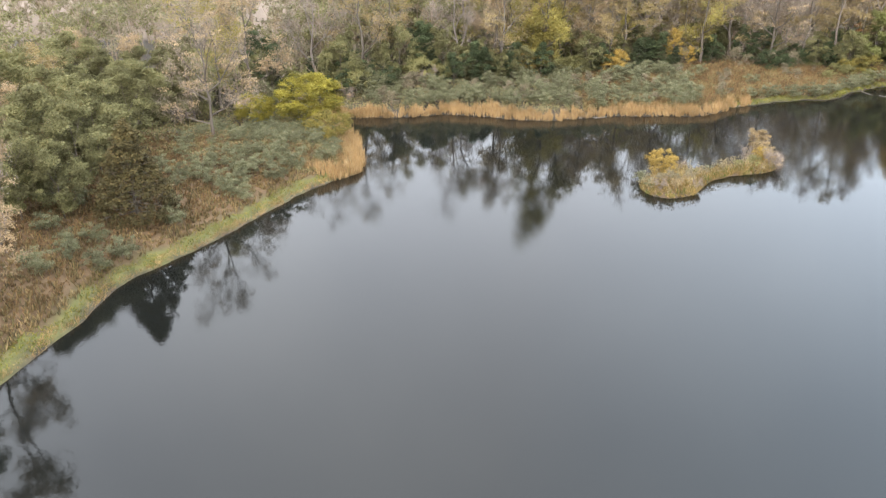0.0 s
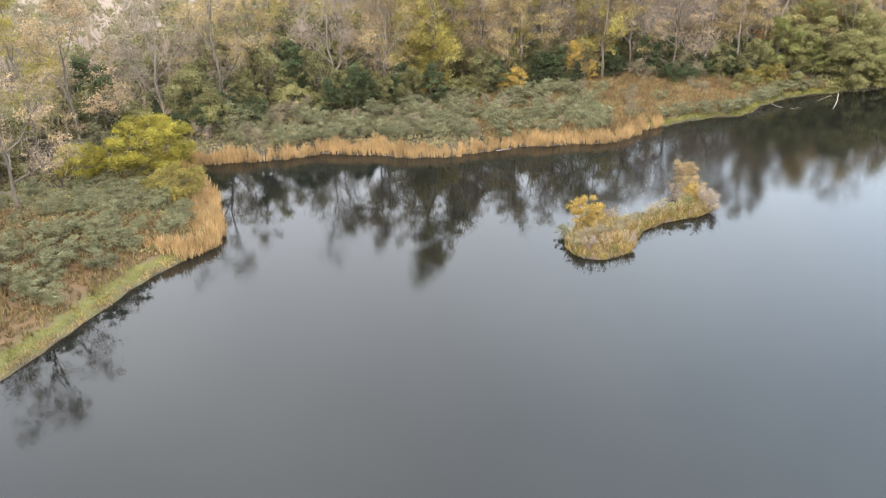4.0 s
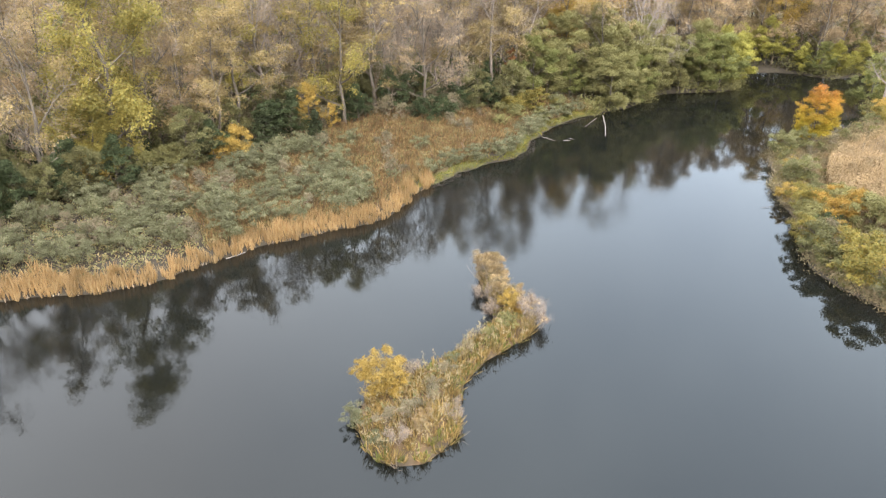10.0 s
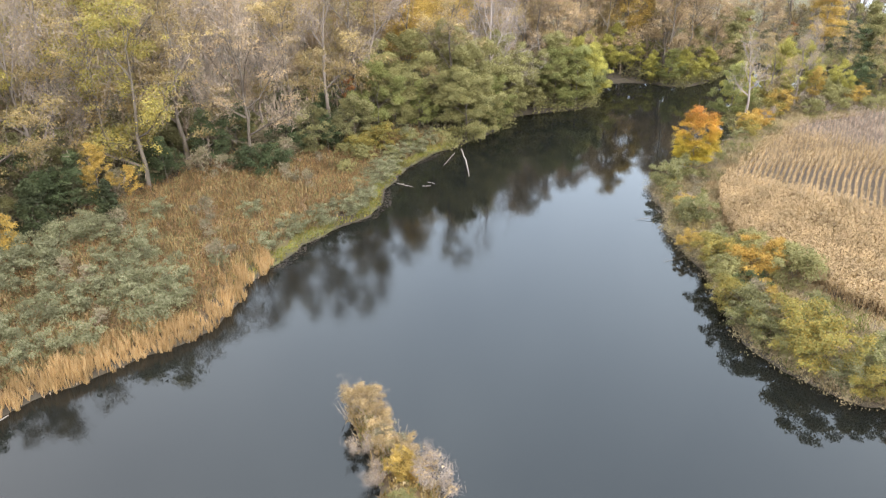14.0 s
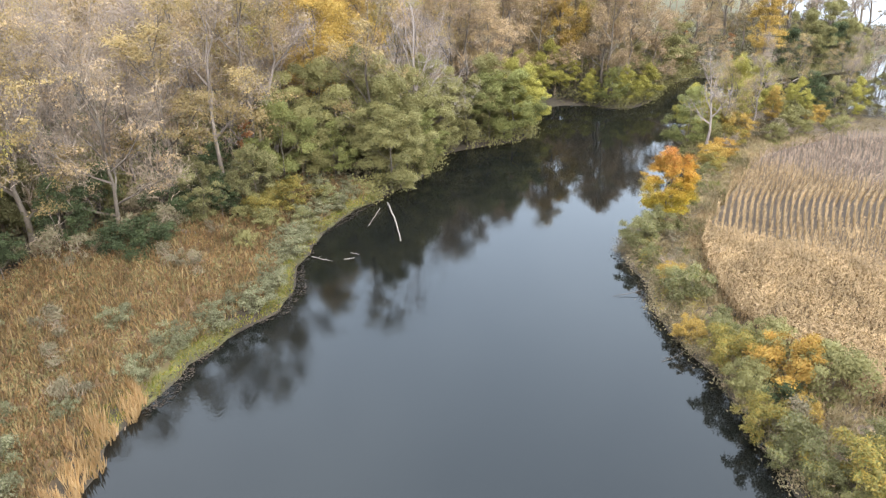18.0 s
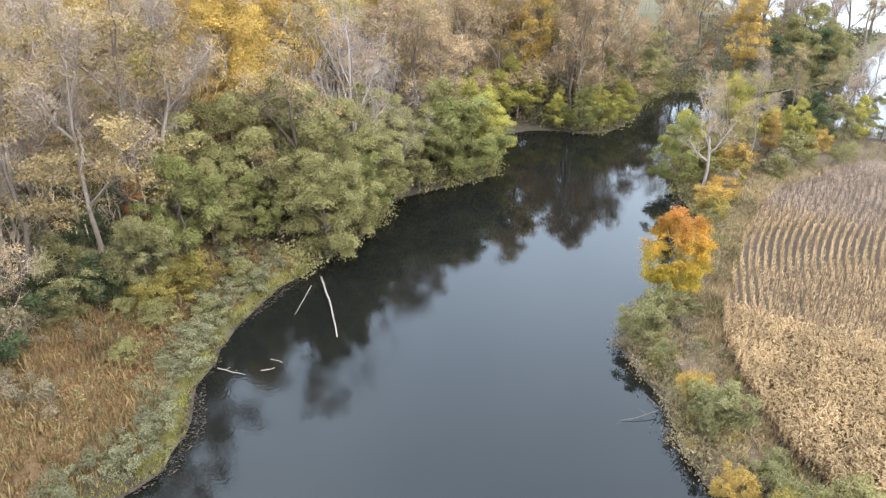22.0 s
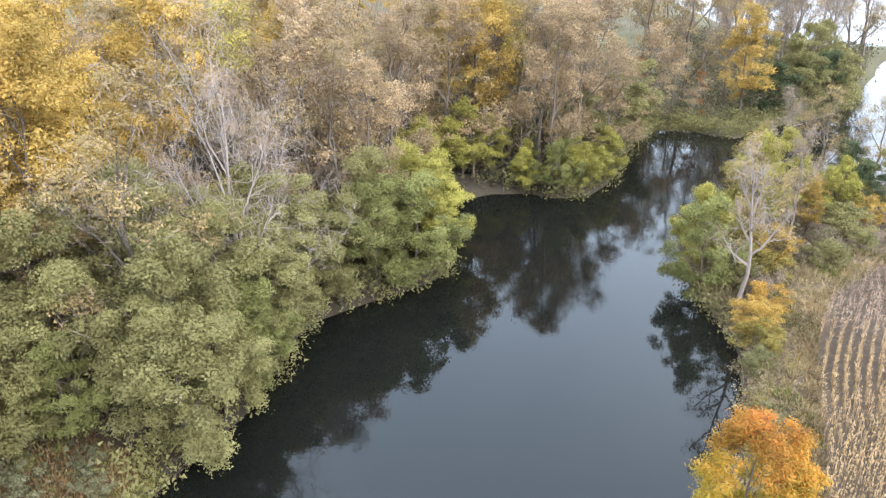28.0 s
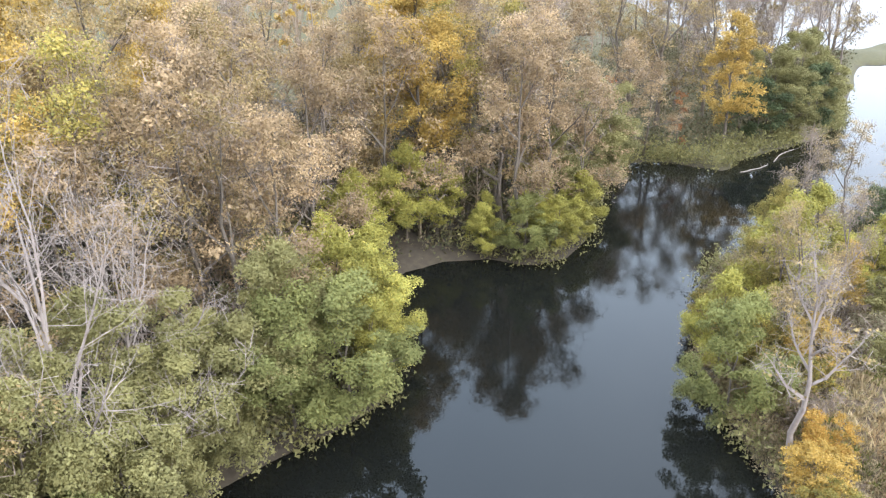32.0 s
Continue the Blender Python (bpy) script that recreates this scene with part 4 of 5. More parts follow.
# taller trees close behind the wooded north-east shore
behind = 0
for i in range(900):
    x = prng.uniform(96, 196)
    y = edge_line(x) + prng.uniform(4, 24)
    if any((x - a) ** 2 + (y - b) ** 2 < (1.2 + c * 0.7) ** 2 for a, b, c in taken):
        continue
    if shore_depth(np.array([x]), np.array([y]))[0] < 4:
        continue
    if before_golden(x, y):
        continue
    key = prng.choice(["tan", "tan_b", "tan", "gold", "bare_b", "gold_b", "olive_gold"]) if not (103 < x < 124 and y > 171) else prng.choice(["golden", "tan_b"])
    place(key, x, y, KIND[key][1] * prng.uniform(0.75, 1.0), group="trees of the wood")
    taken.append((x, y, 3.0))
    behind += 1
    if behind > 26:
        break

# thicket under the edge of the wood
low = 0
for i in range(4000):
    x = prng.uniform(-34, 90)
    y = edge_line(x) + prng.uniform(-4.0, 8)
    if any((x - a) ** 2 + (y - b) ** 2 < (0.9 + c * 0.45) ** 2 for a, b, c in taken):
        continue
    key, h = prng.choice([("deep", 5.5), ("olive", 4.4), ("brown", 4.6), ("dbush", 4.0), ("west", 6.0), ("spruce", 5.5), ("west", 7.0), ("brown", 4.2), ("silver_b", 4.2), ("twiggy", 4.0)])
    place(key, x, y, h * prng.uniform(0.8, 1.2), group="thicket at the edge of the wood")
    taken.append((x, y, 1.7))
    low += 1
    if low > 95:
        break

# low silver shrubs along the water below the meadow
line = smooth(NORTH[28:], False, 8)
run = 0.0
for (ax, ay), (bx, by) in zip(line[:-1], line[1:]):
    step = math.hypot(bx - ax, by - ay)
    run += step
    if ax < 58 or run < 2.3:
        continue
    run = prng.uniform(-1.6, 1.2)
    off = prng.uniform(1.2, 2.2)
    x, y = ax - (by - ay) / step * off, ay + (bx - ax) / step * off
    place("silver", x, y, prng.uniform(1.3, 2.3), group="shrubs on the open shore", wide=1.3)
    taken.append((x, y, 1.0))

# shrubs of the open ground
shrubs = 0
for i in range(9000):
    r = prng.random()
    if r < 0.5:
        x = prng.uniform(-14, 47)
        y = prng.uniform(133, 1 + edge_line(x))
        key, h = prng.choice(["silver", "silver_b", "silver", "brown", "silver"]), prng.uniform(2.0, 3.5)
    elif r < 0.66:
        x = prng.uniform(44, 99)
        y = prng.uniform(140, edge_line(x))
        if prng.random() < 0.8 and edge_line(x) - y > 6 and shore_depth(np.array([x]), np.array([y]))[0] > 3.4:
            continue
        key, h = prng.choice(["silver", "silver_b", "brown", "olive"]), prng.uniform(1.4, 2.9)
        if shore_depth(np.array([x]), np.array([y]))[0] < 3.4:
            key, h = "silver", prng.uniform(1.2, 1.9)
    else:
        x, y = (prng.uniform(-36, -14), prng.uniform(86, 118)) if prng.random() < 0.75 else (prng.uniform(-52, -26), prng.uniform(62, 90))
        if prng.random() < 0.55:
            continue
        key, h = prng.choice(["silver", "silver", "silver_b", "silver_b"]), prng.uniform(1.5, 2.6)
    d = shore_depth(np.array([x]), np.array([y]))[0]
    if d < (1.5 if x > 56 else 2.4):
        continue
    if any((x - a) ** 2 + (y - b) ** 2 < (0.55 + h * 0.27 + c * 0.5) ** 2 for a, b, c in taken):
        continue
    place(key, x, y, h, group="shrubs on the open shore", wide=0.95)
    taken.append((x, y, 0.4 + h * 0.45))
    shrubs += 1
    if shrubs > 225:
        break

# ---- stuff: far woods, reeds, grass, corn ----
srs = np.random.RandomState(5)


def far_woods(name, label, count, box, leaf_key, H, spread, n_leaf, size, near=38, deep=300):
    """Distant trees in one mesh: trunk, a few limbs and loose foliage each."""
    x = srs.uniform(box[0], box[1], count)
    y = srs.uniform(0, 1, count) * (box[3] - box[2]) + box[2]
    y = np.maximum(y, edge_line(x) + near - np.where((x > 95) & (near > 30), 12, 0) + srs.uniform(0, 12, count))
    y = np.minimum(y, edge_line(x) + near + deep * srs.uniform(0, 1, count))
    keep = (shore_depth(x, y) > 4) & ~((x > 182) & (x < 245) & (y < 186)) & ((x < 150) | (srs.uniform(0, 1, count) < 0.4))
    x, y = x[keep], y[keep]
    z = height_from(shore_depth(x, y), x, y)
    L, T = [], []
    for a, b, c in zip(x, y, z):
        h = H * srs.uniform(0.75, 1.15)
        u = srs.normal(size=(13, 3))
        u /= np.linalg.norm(u, axis=1)[:, None]
        puffs = np.array([a, b, c + h * 0.58]) + u * np.array([spread, spread, h * 0.37]) * srs.uniform(0.6, 1, (13, 1))
        L.append(lobe_leaves(srs, puffs, spread * srs.uniform(0.28, 0.45, 13), n_leaf, size, 0.3, 1.0))
        seg = [[a, b, c - 0.3, a, b, c + h * 0.75, 0.24, 0.08]]
        for q in puffs:
            seg.append([a, b, c + (q[2] - c) * 0.65, *q, 0.09, 0.03])
        T.append(tubes(seg, 3))
    V, F = joined(T)
    tagged(new(name + "_trunks", mesh_np("far_trunks", V, F, TWIG["gold"])), "trunks and limbs of the woods further off", "woods", kind="stuff")
    tagged(new(name, mesh_np("far_woods", *joined(L), LEAF[leaf_key])), label, "woods", kind="stuff")


far_woods("far_golden_woods", "golden-tan woods further off", 240, (-20, 300, 160, 330), "gold", 24, 4.0, 900, 0.26)
far_woods("far_tan_woods", "faded tan woods further off", 380, (-20, 300, 160, 330), "tan", 23, 4.0, 900, 0.26)
far_woods("far_green_woods", "dull green trees further off", 260, (-150, 45, 150, 260), "west", 13, 4.2, 700, 0.26, 20)
far_woods("far_brown_woods", "brown and straw-coloured trees further off", 120, (-150, 20, 150, 250), "brown", 16, 4.0, 700, 0.26, 20)
far_woods("green_understorey", "low dull green trees under the wood", 230, (-50, 190, 100, 330), "green", 7.5, 2.4, 520, 0.17, 4, 55)
far_woods("brown_understorey", "low brown saplings under the wood", 230, (-50, 190, 100, 330), "brown", 8.0, 2.2, 420, 0.17, 4, 60)
far_woods("dark_understorey", "low dark green trees under the wood", 130, (-50, 190, 100, 330), "deepgreen", 6.5, 2.2, 420, 0.17, 3, 45)
far_woods("far_yellow_woods", "bright yellow trees further off", 45, (90, 260, 190, 320), "yellow", 23, 3.0, 900, 0.26)


def scatter(box, density, test):
    n = int((box[1] - box[0]) * (box[3] - box[2]) * density)
    x, y = srs.uniform(box[0], box[1], n), srs.uniform(box[2], box[3], n)
    d = shore_depth(x, y)
    k = test(x, y, d)
    return x[k], y[k], height_from(d[k], x[k], y[k])


def blades(name, label, category, spots, tall, wide, material, lean=0.25):
    x, y, z = spots
    n = len(x)
    a = srs.uniform(0, 6.283, n)
    w = wide * srs.uniform(0.6, 1.4, n)
    h = tall * srs.uniform(0.6, 1.25, n)
    dx, dy = np.cos(a) * w, np.sin(a) * w
    b = np.stack([x, y, z - 0.05], 1)
    V = np.stack([b + np.stack([dx, dy, 0 * x], 1), b - np.stack([dx, dy, 0 * x], 1), b + np.stack([srs.normal(size=n) * lean * h, srs.normal(size=n) * lean * h, h], 1)], 1).reshape(-1, 3)
    return tagged(new(name, mesh_np(name, V, np.arange(3 * n).reshape(-1, 3), material)), label, category, kind="stuff")


def swell(x, y):
    """A slow uneven wave over the ground, -1 to 1: where growth stands higher or lower."""
    return (np.sin(x * 0.83 + 1.3 * np.sin(y * 0.47)) + np.sin(y * 0.91 + 1.9 * np.sin(x * 0.39)) + np.sin((x - y) * 1.9)) / 3


def reed_zone(x, y, d):
    belt = 1.7 + 0.8 * np.sin(x * 0.21) + 0.6 * np.sin(x * 0.9) + 0.7 * np.sin(x * 2.3 + y)
    return (d > -0.45 + 0.25 * np.sin(x * 2.7)) & (d < belt) & (x < 57)


def tufts(name, label, category, spots, tall, count, wide, material, splay=0.45, uneven=0.35):
    """Grass or stalks in one mesh: at each spot a fan of blades that lean outward from the foot."""
    x, y, z = spots
    n = len(x)
    h = tall * (1 + uneven * swell(x, y)) * srs.uniform(0.7, 1.25, n)
    a = srs.uniform(0, 6.283, (n, count))
    out = np.stack([np.cos(a), np.sin(a), 0 * a], 2)
    lean = srs.uniform(0.1, 1.0, (n, count, 1)) * splay
    long = h[:, None, None] * srs.uniform(0.55, 1.1, (n, count, 1))
    foot = np.stack([x, y, z - 0.05], 1)[:, None] + out * 0.12 * lean
    tip = foot + (out * lean + np.array([0, 0, 1.0]) * np.sqrt(np.maximum(0.05, 1 - lean ** 2))) * long
    b = srs.uniform(0, 6.283, (n, count))
    side = np.stack([np.cos(b), np.sin(b), 0 * b], 2) * wide * srs.uniform(0.6, 1.4, (n, count, 1))
    mid = foot + (tip - foot) * 0.55
    V = np.stack([foot - side * 0.4, foot + side * 0.4, mid + side, tip, mid - side], 2).reshape(-1, 3)
    k = np.arange(n * count)[:, None] * 5
    F = np.concatenate([k + np.array([[0, 1, 2]]), k + np.array([[0, 2, 4]]), k + np.array([[4, 2, 3]])])
    return tagged(new(name, mesh_np(name, V, F, material)), label, category, kind="stuff")


tufts("reeds", "dense belt of dry golden cattail reeds at the waterline", "reeds", scatter((-20, 57, 126, 146), 18, lambda x, y, d: reed_zone(x, y, d) & (y > 126)), 1.35, 7, 0.028, REED, 0.3, 0.25)
tufts("reeds", "golden reeds on the low point of the shore", "reeds", scatter((-24, -11, 97, 131), 14, lambda x, y, d: (d > -0.5 + 0.25 * np.sin(y * 2.3)) & (d < 3.6 - np.abs(y - 113) * 0.1 + np.sin(y * 1.3))), 1.4, 7, 0.028, REED, 0.35, 0.35)
x, y, z = scatter((-16, 57, 126, 146), 3, lambda x, y, d: (d > -0.55) & (d < -0.15) & (y > 126) & (np.sin(x * 3.1 + y) > 0.1))
tufts("reed_stubs", "pale bleached feet of reeds standing in the water", "reeds", (x, y, np.maximum(z, 0)), 0.42, 4, 0.04, leaf_material("bleached_reed", [(0.46, 0.36, 0.25), (0.38, 0.28, 0.18), (0.52, 0.43, 0.32)], 0.2, 0.05), 0.25, 0.2)


def clumps(name, label, category, spots, tall, wide, count, size, material, top=0.5, up=-0.2, long=1.2):
    """Low growth in one mesh: at each spot a loose tuft of small leaves."""
    x, y, z = spots
    n = len(x)
    h = (tall * srs.uniform(0.6, 1.3, n))[:, None]
    c = np.stack([x, y, z], 1)[:, None] + srs.normal(size=(n, count, 3)) * np.array([wide, wide, 0])
    c[:, :, 2] += h * srs.uniform(0, 1, (n, count)) ** top
    return tagged(new(name, mesh_np(name, *tri_leaves(srs, c.reshape(-1, 3), size, up, long), material)), label, category, kind="stuff")


RUSSET = leaf_material("russet_heads", [(0.21, 0.115, 0.045), (0.15, 0.085, 0.036), (0.27, 0.155, 0.06), (0.11, 0.07, 0.03)], 0.15, 0.05)
WEED = leaf_material("olive_weeds", [(0.22, 0.19, 0.08), (0.17, 0.17, 0.07), (0.30, 0.24, 0.11), (0.24, 0.16, 0.08)], 0.25, 0.05)
GREEN_GRASS = leaf_material("green_grass", [(0.16, 0.17, 0.035), (0.12, 0.145, 0.03), (0.21, 0.20, 0.05), (0.26, 0.22, 0.07)], 0.25, 0.05)
STRAW = leaf_material("island_straw", [(0.36, 0.235, 0.075), (0.25, 0.165, 0.055), (0.44, 0.30, 0.11), (0.15, 0.12, 0.04), (0.22, 0.175, 0.05)], 0.25, 0.05)
BANK_BRUSH = leaf_material("bank_brush", [(0.22, 0.18, 0.095), (0.29, 0.22, 0.125), (0.17, 0.16, 0.075), (0.36, 0.27, 0.15), (0.13, 0.115, 0.055), (0.30, 0.22, 0.12)], 0.25, 0.05)
BRUSH = leaf_material("wood_undergrowth", [(0.11, 0.11, 0.05), (0.14, 0.11, 0.06), (0.08, 0.09, 0.04), (0.19, 0.15, 0.085), (0.07, 0.08, 0.04)], 0.25, 0.05)
BANK_STRAW = leaf_material("bank_straw", [(0.36, 0.27, 0.14), (0.27, 0.21, 0.105), (0.44, 0.34, 0.19), (0.22, 0.20, 0.085)], 0.25, 0.05)
tufts("meadow_plants", "rust-brown dead goldenrod and grass", "meadow", scatter((25, 101, 130, 168), 5.5, lambda x, y, d: (meadow_amount(x, y) > 0) & (d > 1.3)), 1.15, 6, 0.05, MEADOW, 0.6, 0.35)
clumps("meadow_seed_heads", "dark russet seed heads over the meadow", "meadow", scatter((25, 101, 130, 168), 5, lambda x, y, d: (meadow_amount(x, y) > 0) & (d > 1.3)), 1.25, 0.12, 6, 0.075, RUSSET, 0.3, -1.5, 1.8)
clumps("meadow_weeds", "olive-green weeds in patches of the meadow", "meadow", scatter((25, 101, 130, 168), 3, lambda x, y, d: (meadow_amount(x, y) > 0) & (d > 1.3) & (swell(x * 0.5, y * 0.5) > -0.05)), 0.85, 0.22, 9, 0.1, WEED, 0.6, -0.8, 1.6)
tufts("meadow_plants", "russet dead grass and weeds on the west bank", "meadow", scatter((-72, -12, 40, 105), 6, lambda x, y, d: (meadow_amount(x, y) > 0) & (d > 1.3)), 0.75, 6, 0.05, MEADOW, 0.6, 0.35)
clumps("meadow_seed_heads", "dark russet seed heads on the west bank", "meadow", scatter((-60, -12, 46, 105), 3, lambda x, y, d: (meadow_amount(x, y) > 0) & (d > 2.2)), 1.0, 0.12, 6, 0.075, RUSSET, 0.3, -1.5, 1.8)
clumps("meadow_plants", "straw and olive weeds behind the reeds", "meadow", scatter((-52, 46, 96, 162), 3.6, lambda x, y, d: (y < edge_line(x) + 1) & (d > 1.5)), 0.75, 0.25, 7, 0.14, leaf_material("olive_weeds", [(0.22, 0.19, 0.08), (0.17, 0.17, 0.07), (0.30, 0.24, 0.11), (0.24, 0.16, 0.08)], 0.25, 0.05))
blades("shore_grass", "short green and straw-coloured grass along the bank", "grass", scatter((-40, -10, 36, 106), 60, lambda x, y, d: (d > -0.1) & (d < 1.5 + 0.5 * np.sin(y * 0.5) + 0.3 * np.sin(y * 1.7))), 0.25, 0.04, GRASS, 0.5)
blades("shore_grass", "straw-coloured grass hanging over the edge of the water", "grass", scatter((-40, -10, 36, 106), 60, lambda x, y, d: (d > -0.25) & (d < 0.4 + 0.25 * np.sin(y * 0.8))), 0.38, 0.035, REED, 0.5)
DEBRIS = leaf_material("wet_debris", [(0.022, 0.016, 0.011), (0.045, 0.033, 0.022), (0.015, 0.012, 0.009), (0.07, 0.05, 0.032)], 0.05, 0.05)
x, y, z = scatter((56, 103, 134, 158), 26, lambda x, y, d: (d < 0.35) & (d > -0.9 - 0.5 * np.sin(x * 0.35)) & (y > 134))
flat = np.stack([x, y, np.maximum(z, 0.0) + srs.uniform(0.01, 0.07, len(x))], 1)
V, F = tri_leaves(srs, flat, 0.16, 0.9, 1.0)
V[:, 2] = np.repeat(flat[:, 2], 3) + (V[:, 2] - np.repeat(flat[:, 2], 3)) * 0.25
tagged(new("shore_debris", mesh_np("shore_debris", V, F, DEBRIS)), "dark wet leaves and sticks at the water's edge", "debris", kind="stuff")
blades("shore_grass", "green grass along the bank below the meadow", "grass", scatter((50, 101, 132, 160), 60, lambda x, y, d: (d > -0.1) & (d < 1.6 + 0.7 * np.sin(x * 0.6))), 0.3, 0.04, GRASS, 0.5)
on_island = lambda x, y, d: (d > -0.3) & (inside(ISLAND, x, y) | (edge_distance(ISLAND, x, y) < 0.3))
tufts("island_grass", "straw-yellow tall grass on the small island", "grass", scatter((24, 51, 89, 114), 5.5, on_island), 0.95, 11, 0.035, STRAW, 0.85, 0.6)
tufts("island_green_grass", "green-yellow grass along the neck and edge of the island", "grass", scatter((24, 51, 89, 114), 5, lambda x, y, d: on_island(x, y, d) & ((x > 35) | (edge_distance(ISLAND, x, y) < 0.9)) & (swell(x * 1.3, y * 1.3) > -0.35)), 0.6, 10, 0.04, GREEN_GRASS, 0.8, 0.4)
clumps("island_seed_heads", "pale straw seed heads over the island grass", "grass", scatter((24, 51, 89, 114), 6, lambda x, y, d: on_island(x, y, d) & (swell(x, y) > -0.2)), 1.45, 0.12, 7, 0.06, BANK_STRAW, 0.25, -1.2, 2.0)
tufts("bank_grass", "tangled straw-coloured grass between corn and water", "grass", scatter((76, 186, 70, 138), 6.5, lambda x, y, d: (d > 0.1) & inside(SPIT, x, y) & ~inside(CORNFIELD, x, y) & (x < 160)), 0.65, 8, 0.045, BANK_STRAW, 0.85, 0.5)
tufts("bank_green_grass", "green grass in patches between corn and water", "grass", scatter((76, 160, 70, 138), 6, lambda x, y, d: (d > 0.1) & inside(SPIT, x, y) & ~inside(CORNFIELD, x, y) & (swell(x * 0.6, y * 0.6) > 0.22)), 0.6, 8, 0.045, GREEN_GRASS, 0.85, 0.4)
tufts("bank_twigs", "dark bare twigs hanging from the bank over the water", "brush", scatter((76, 186, 76, 138), 0.9, lambda x, y, d: (d < 0.4) & (d > -0.5) & (edge_distance(SPIT, x, y) < 0.5) & (swell(x * 0.5, y * 0.5) > -0.2)), 1.7, 12, 0.014, TWIG["gold"], 0.97, 0.5)
tufts("island_twigs", "dark bare twigs reaching from the island over the water", "brush", scatter((24, 51, 89, 114), 1.2, lambda x, y, d: (d < 0.3) & (d > -0.5) & (edge_distance(ISLAND, x, y) < 0.5) & ((x < 28.5) | (x > 43) | ((x > 31) & (x < 34.5) & (y < 95)))), 1.25, 12, 0.014, TWIG["gold"], 0.95, 0.5)
blades("field_edge_grass", "pale straw grass along the edge of the corn", "grass", scatter((84, 160, 84, 126), 45, lambda x, y, d: ~inside(CORNFIELD, x, y) & inside(SPIT, x, y) & (edge_distance(CORNFIELD, x, y) < 1.3 + 0.5 * np.sin(x * 0.7))), 0.6, 0.045, CORN, 0.6)
clumps("bank_weeds", "tan and grey-green weeds between corn and water", "weeds", scatter((76, 186, 70, 138), 2.6, lambda x, y, d: (d > 0.3) & inside(SPIT, x, y) & ~inside(CORNFIELD, x, y) & (np.sin(x * 0.9) + np.sin(y * 1.1 + x * 0.3) > -0.4)), 0.8, 0.3, 22, 0.065, BANK_BRUSH, 0.7, -0.5, 2.0)
clumps("bank_brush", "olive and brown brush hanging over the water", "brush", scatter((76, 186, 76, 138), 2.2, lambda x, y, d: (d > -0.6) & (d < 1.7) & (edge_distance(SPIT, x, y) < 1.7)), 1.3, 0.4, 60, 0.075, BANK_BRUSH, 0.8, -0.2, 1.8)
clumps("bank_brush", "yellow-green leafy brush along the bank", "brush", scatter((76, 186, 76, 138), 0.16, lambda x, y, d: (d > -0.5) & (d < 3.2) & inside(SPIT, x, y)), 1.8, 0.45, 110, 0.08, LEAF["mixed"], 0.8)
clumps("undergrowth", "tangled brush on the floor of the wood", "undergrowth", scatter((-90, 285, 120, 215), 0.26, lambda x, y, d: (y > edge_line(x) - 1.5) & (y < edge_line(x) + 45) & (d > 0.8)), 2.6, 0.95, 40, 0.22, BRUSH, 0.7)
clumps("shore_brush", "olive brush overhanging the wooded shore", "brush", scatter((98, 240, 128, 172), 1.1, lambda x, y, d: (d > -1.0) & (d < 3.0) & ((x < 145) | (x > 159)) & (y > 120) & ~inside(SPIT, x, y)), 2.2, 0.6, 46, 0.17, LEAF["green"], 0.8)

# corn: rows 0.76 m apart, each plant a stalk with bent dry leaves; tidy rows in the middle, wind-tangled nearer the shore
rows_x, rows_y = [], []
for j in range(125):
    s = np.arange(0, 115, 0.24)
    x = 178 - s
    y = 131 - j * 0.76 - s * 0.165 + 1.3 * np.sin((x - 118) * 0.13)
    tangle = np.where((x > 114) & (x < 142), 0.035, 0.18)
    rows_x.append(x + srs.normal(size=len(s)) * 0.08)
    rows_y.append(y + srs.normal(size=len(s)) * tangle)
cx, cy = np.concatenate(rows_x), np.concatenate(rows_y)
ok = inside(CORNFIELD, cx, cy) & (cy > 60) & (srs.uniform(0, 1, len(cx)) < np.where(cx > 141, 0.75, 1))
cx, cy = cx[ok], cy[ok]
extra_x, extra_y = srs.uniform(88, 116, 30000), srs.uniform(62, 120, 30000)
more = inside(CORNFIELD, extra_x, extra_y) & (extra_x + srs.normal(size=30000) * 1.0 < 114)
cx, cy = np.concatenate([cx, extra_x[more]]), np.concatenate([cy, extra_y[more]])
cz = height_from(shore_depth(cx, cy), cx, cy)
DULL_CORN = leaf_material("dull_corn", [(0.31, 0.22, 0.15), (0.24, 0.165, 0.11), (0.38, 0.285, 0.20), (0.17, 0.12, 0.08)], 0.2, 0.05)
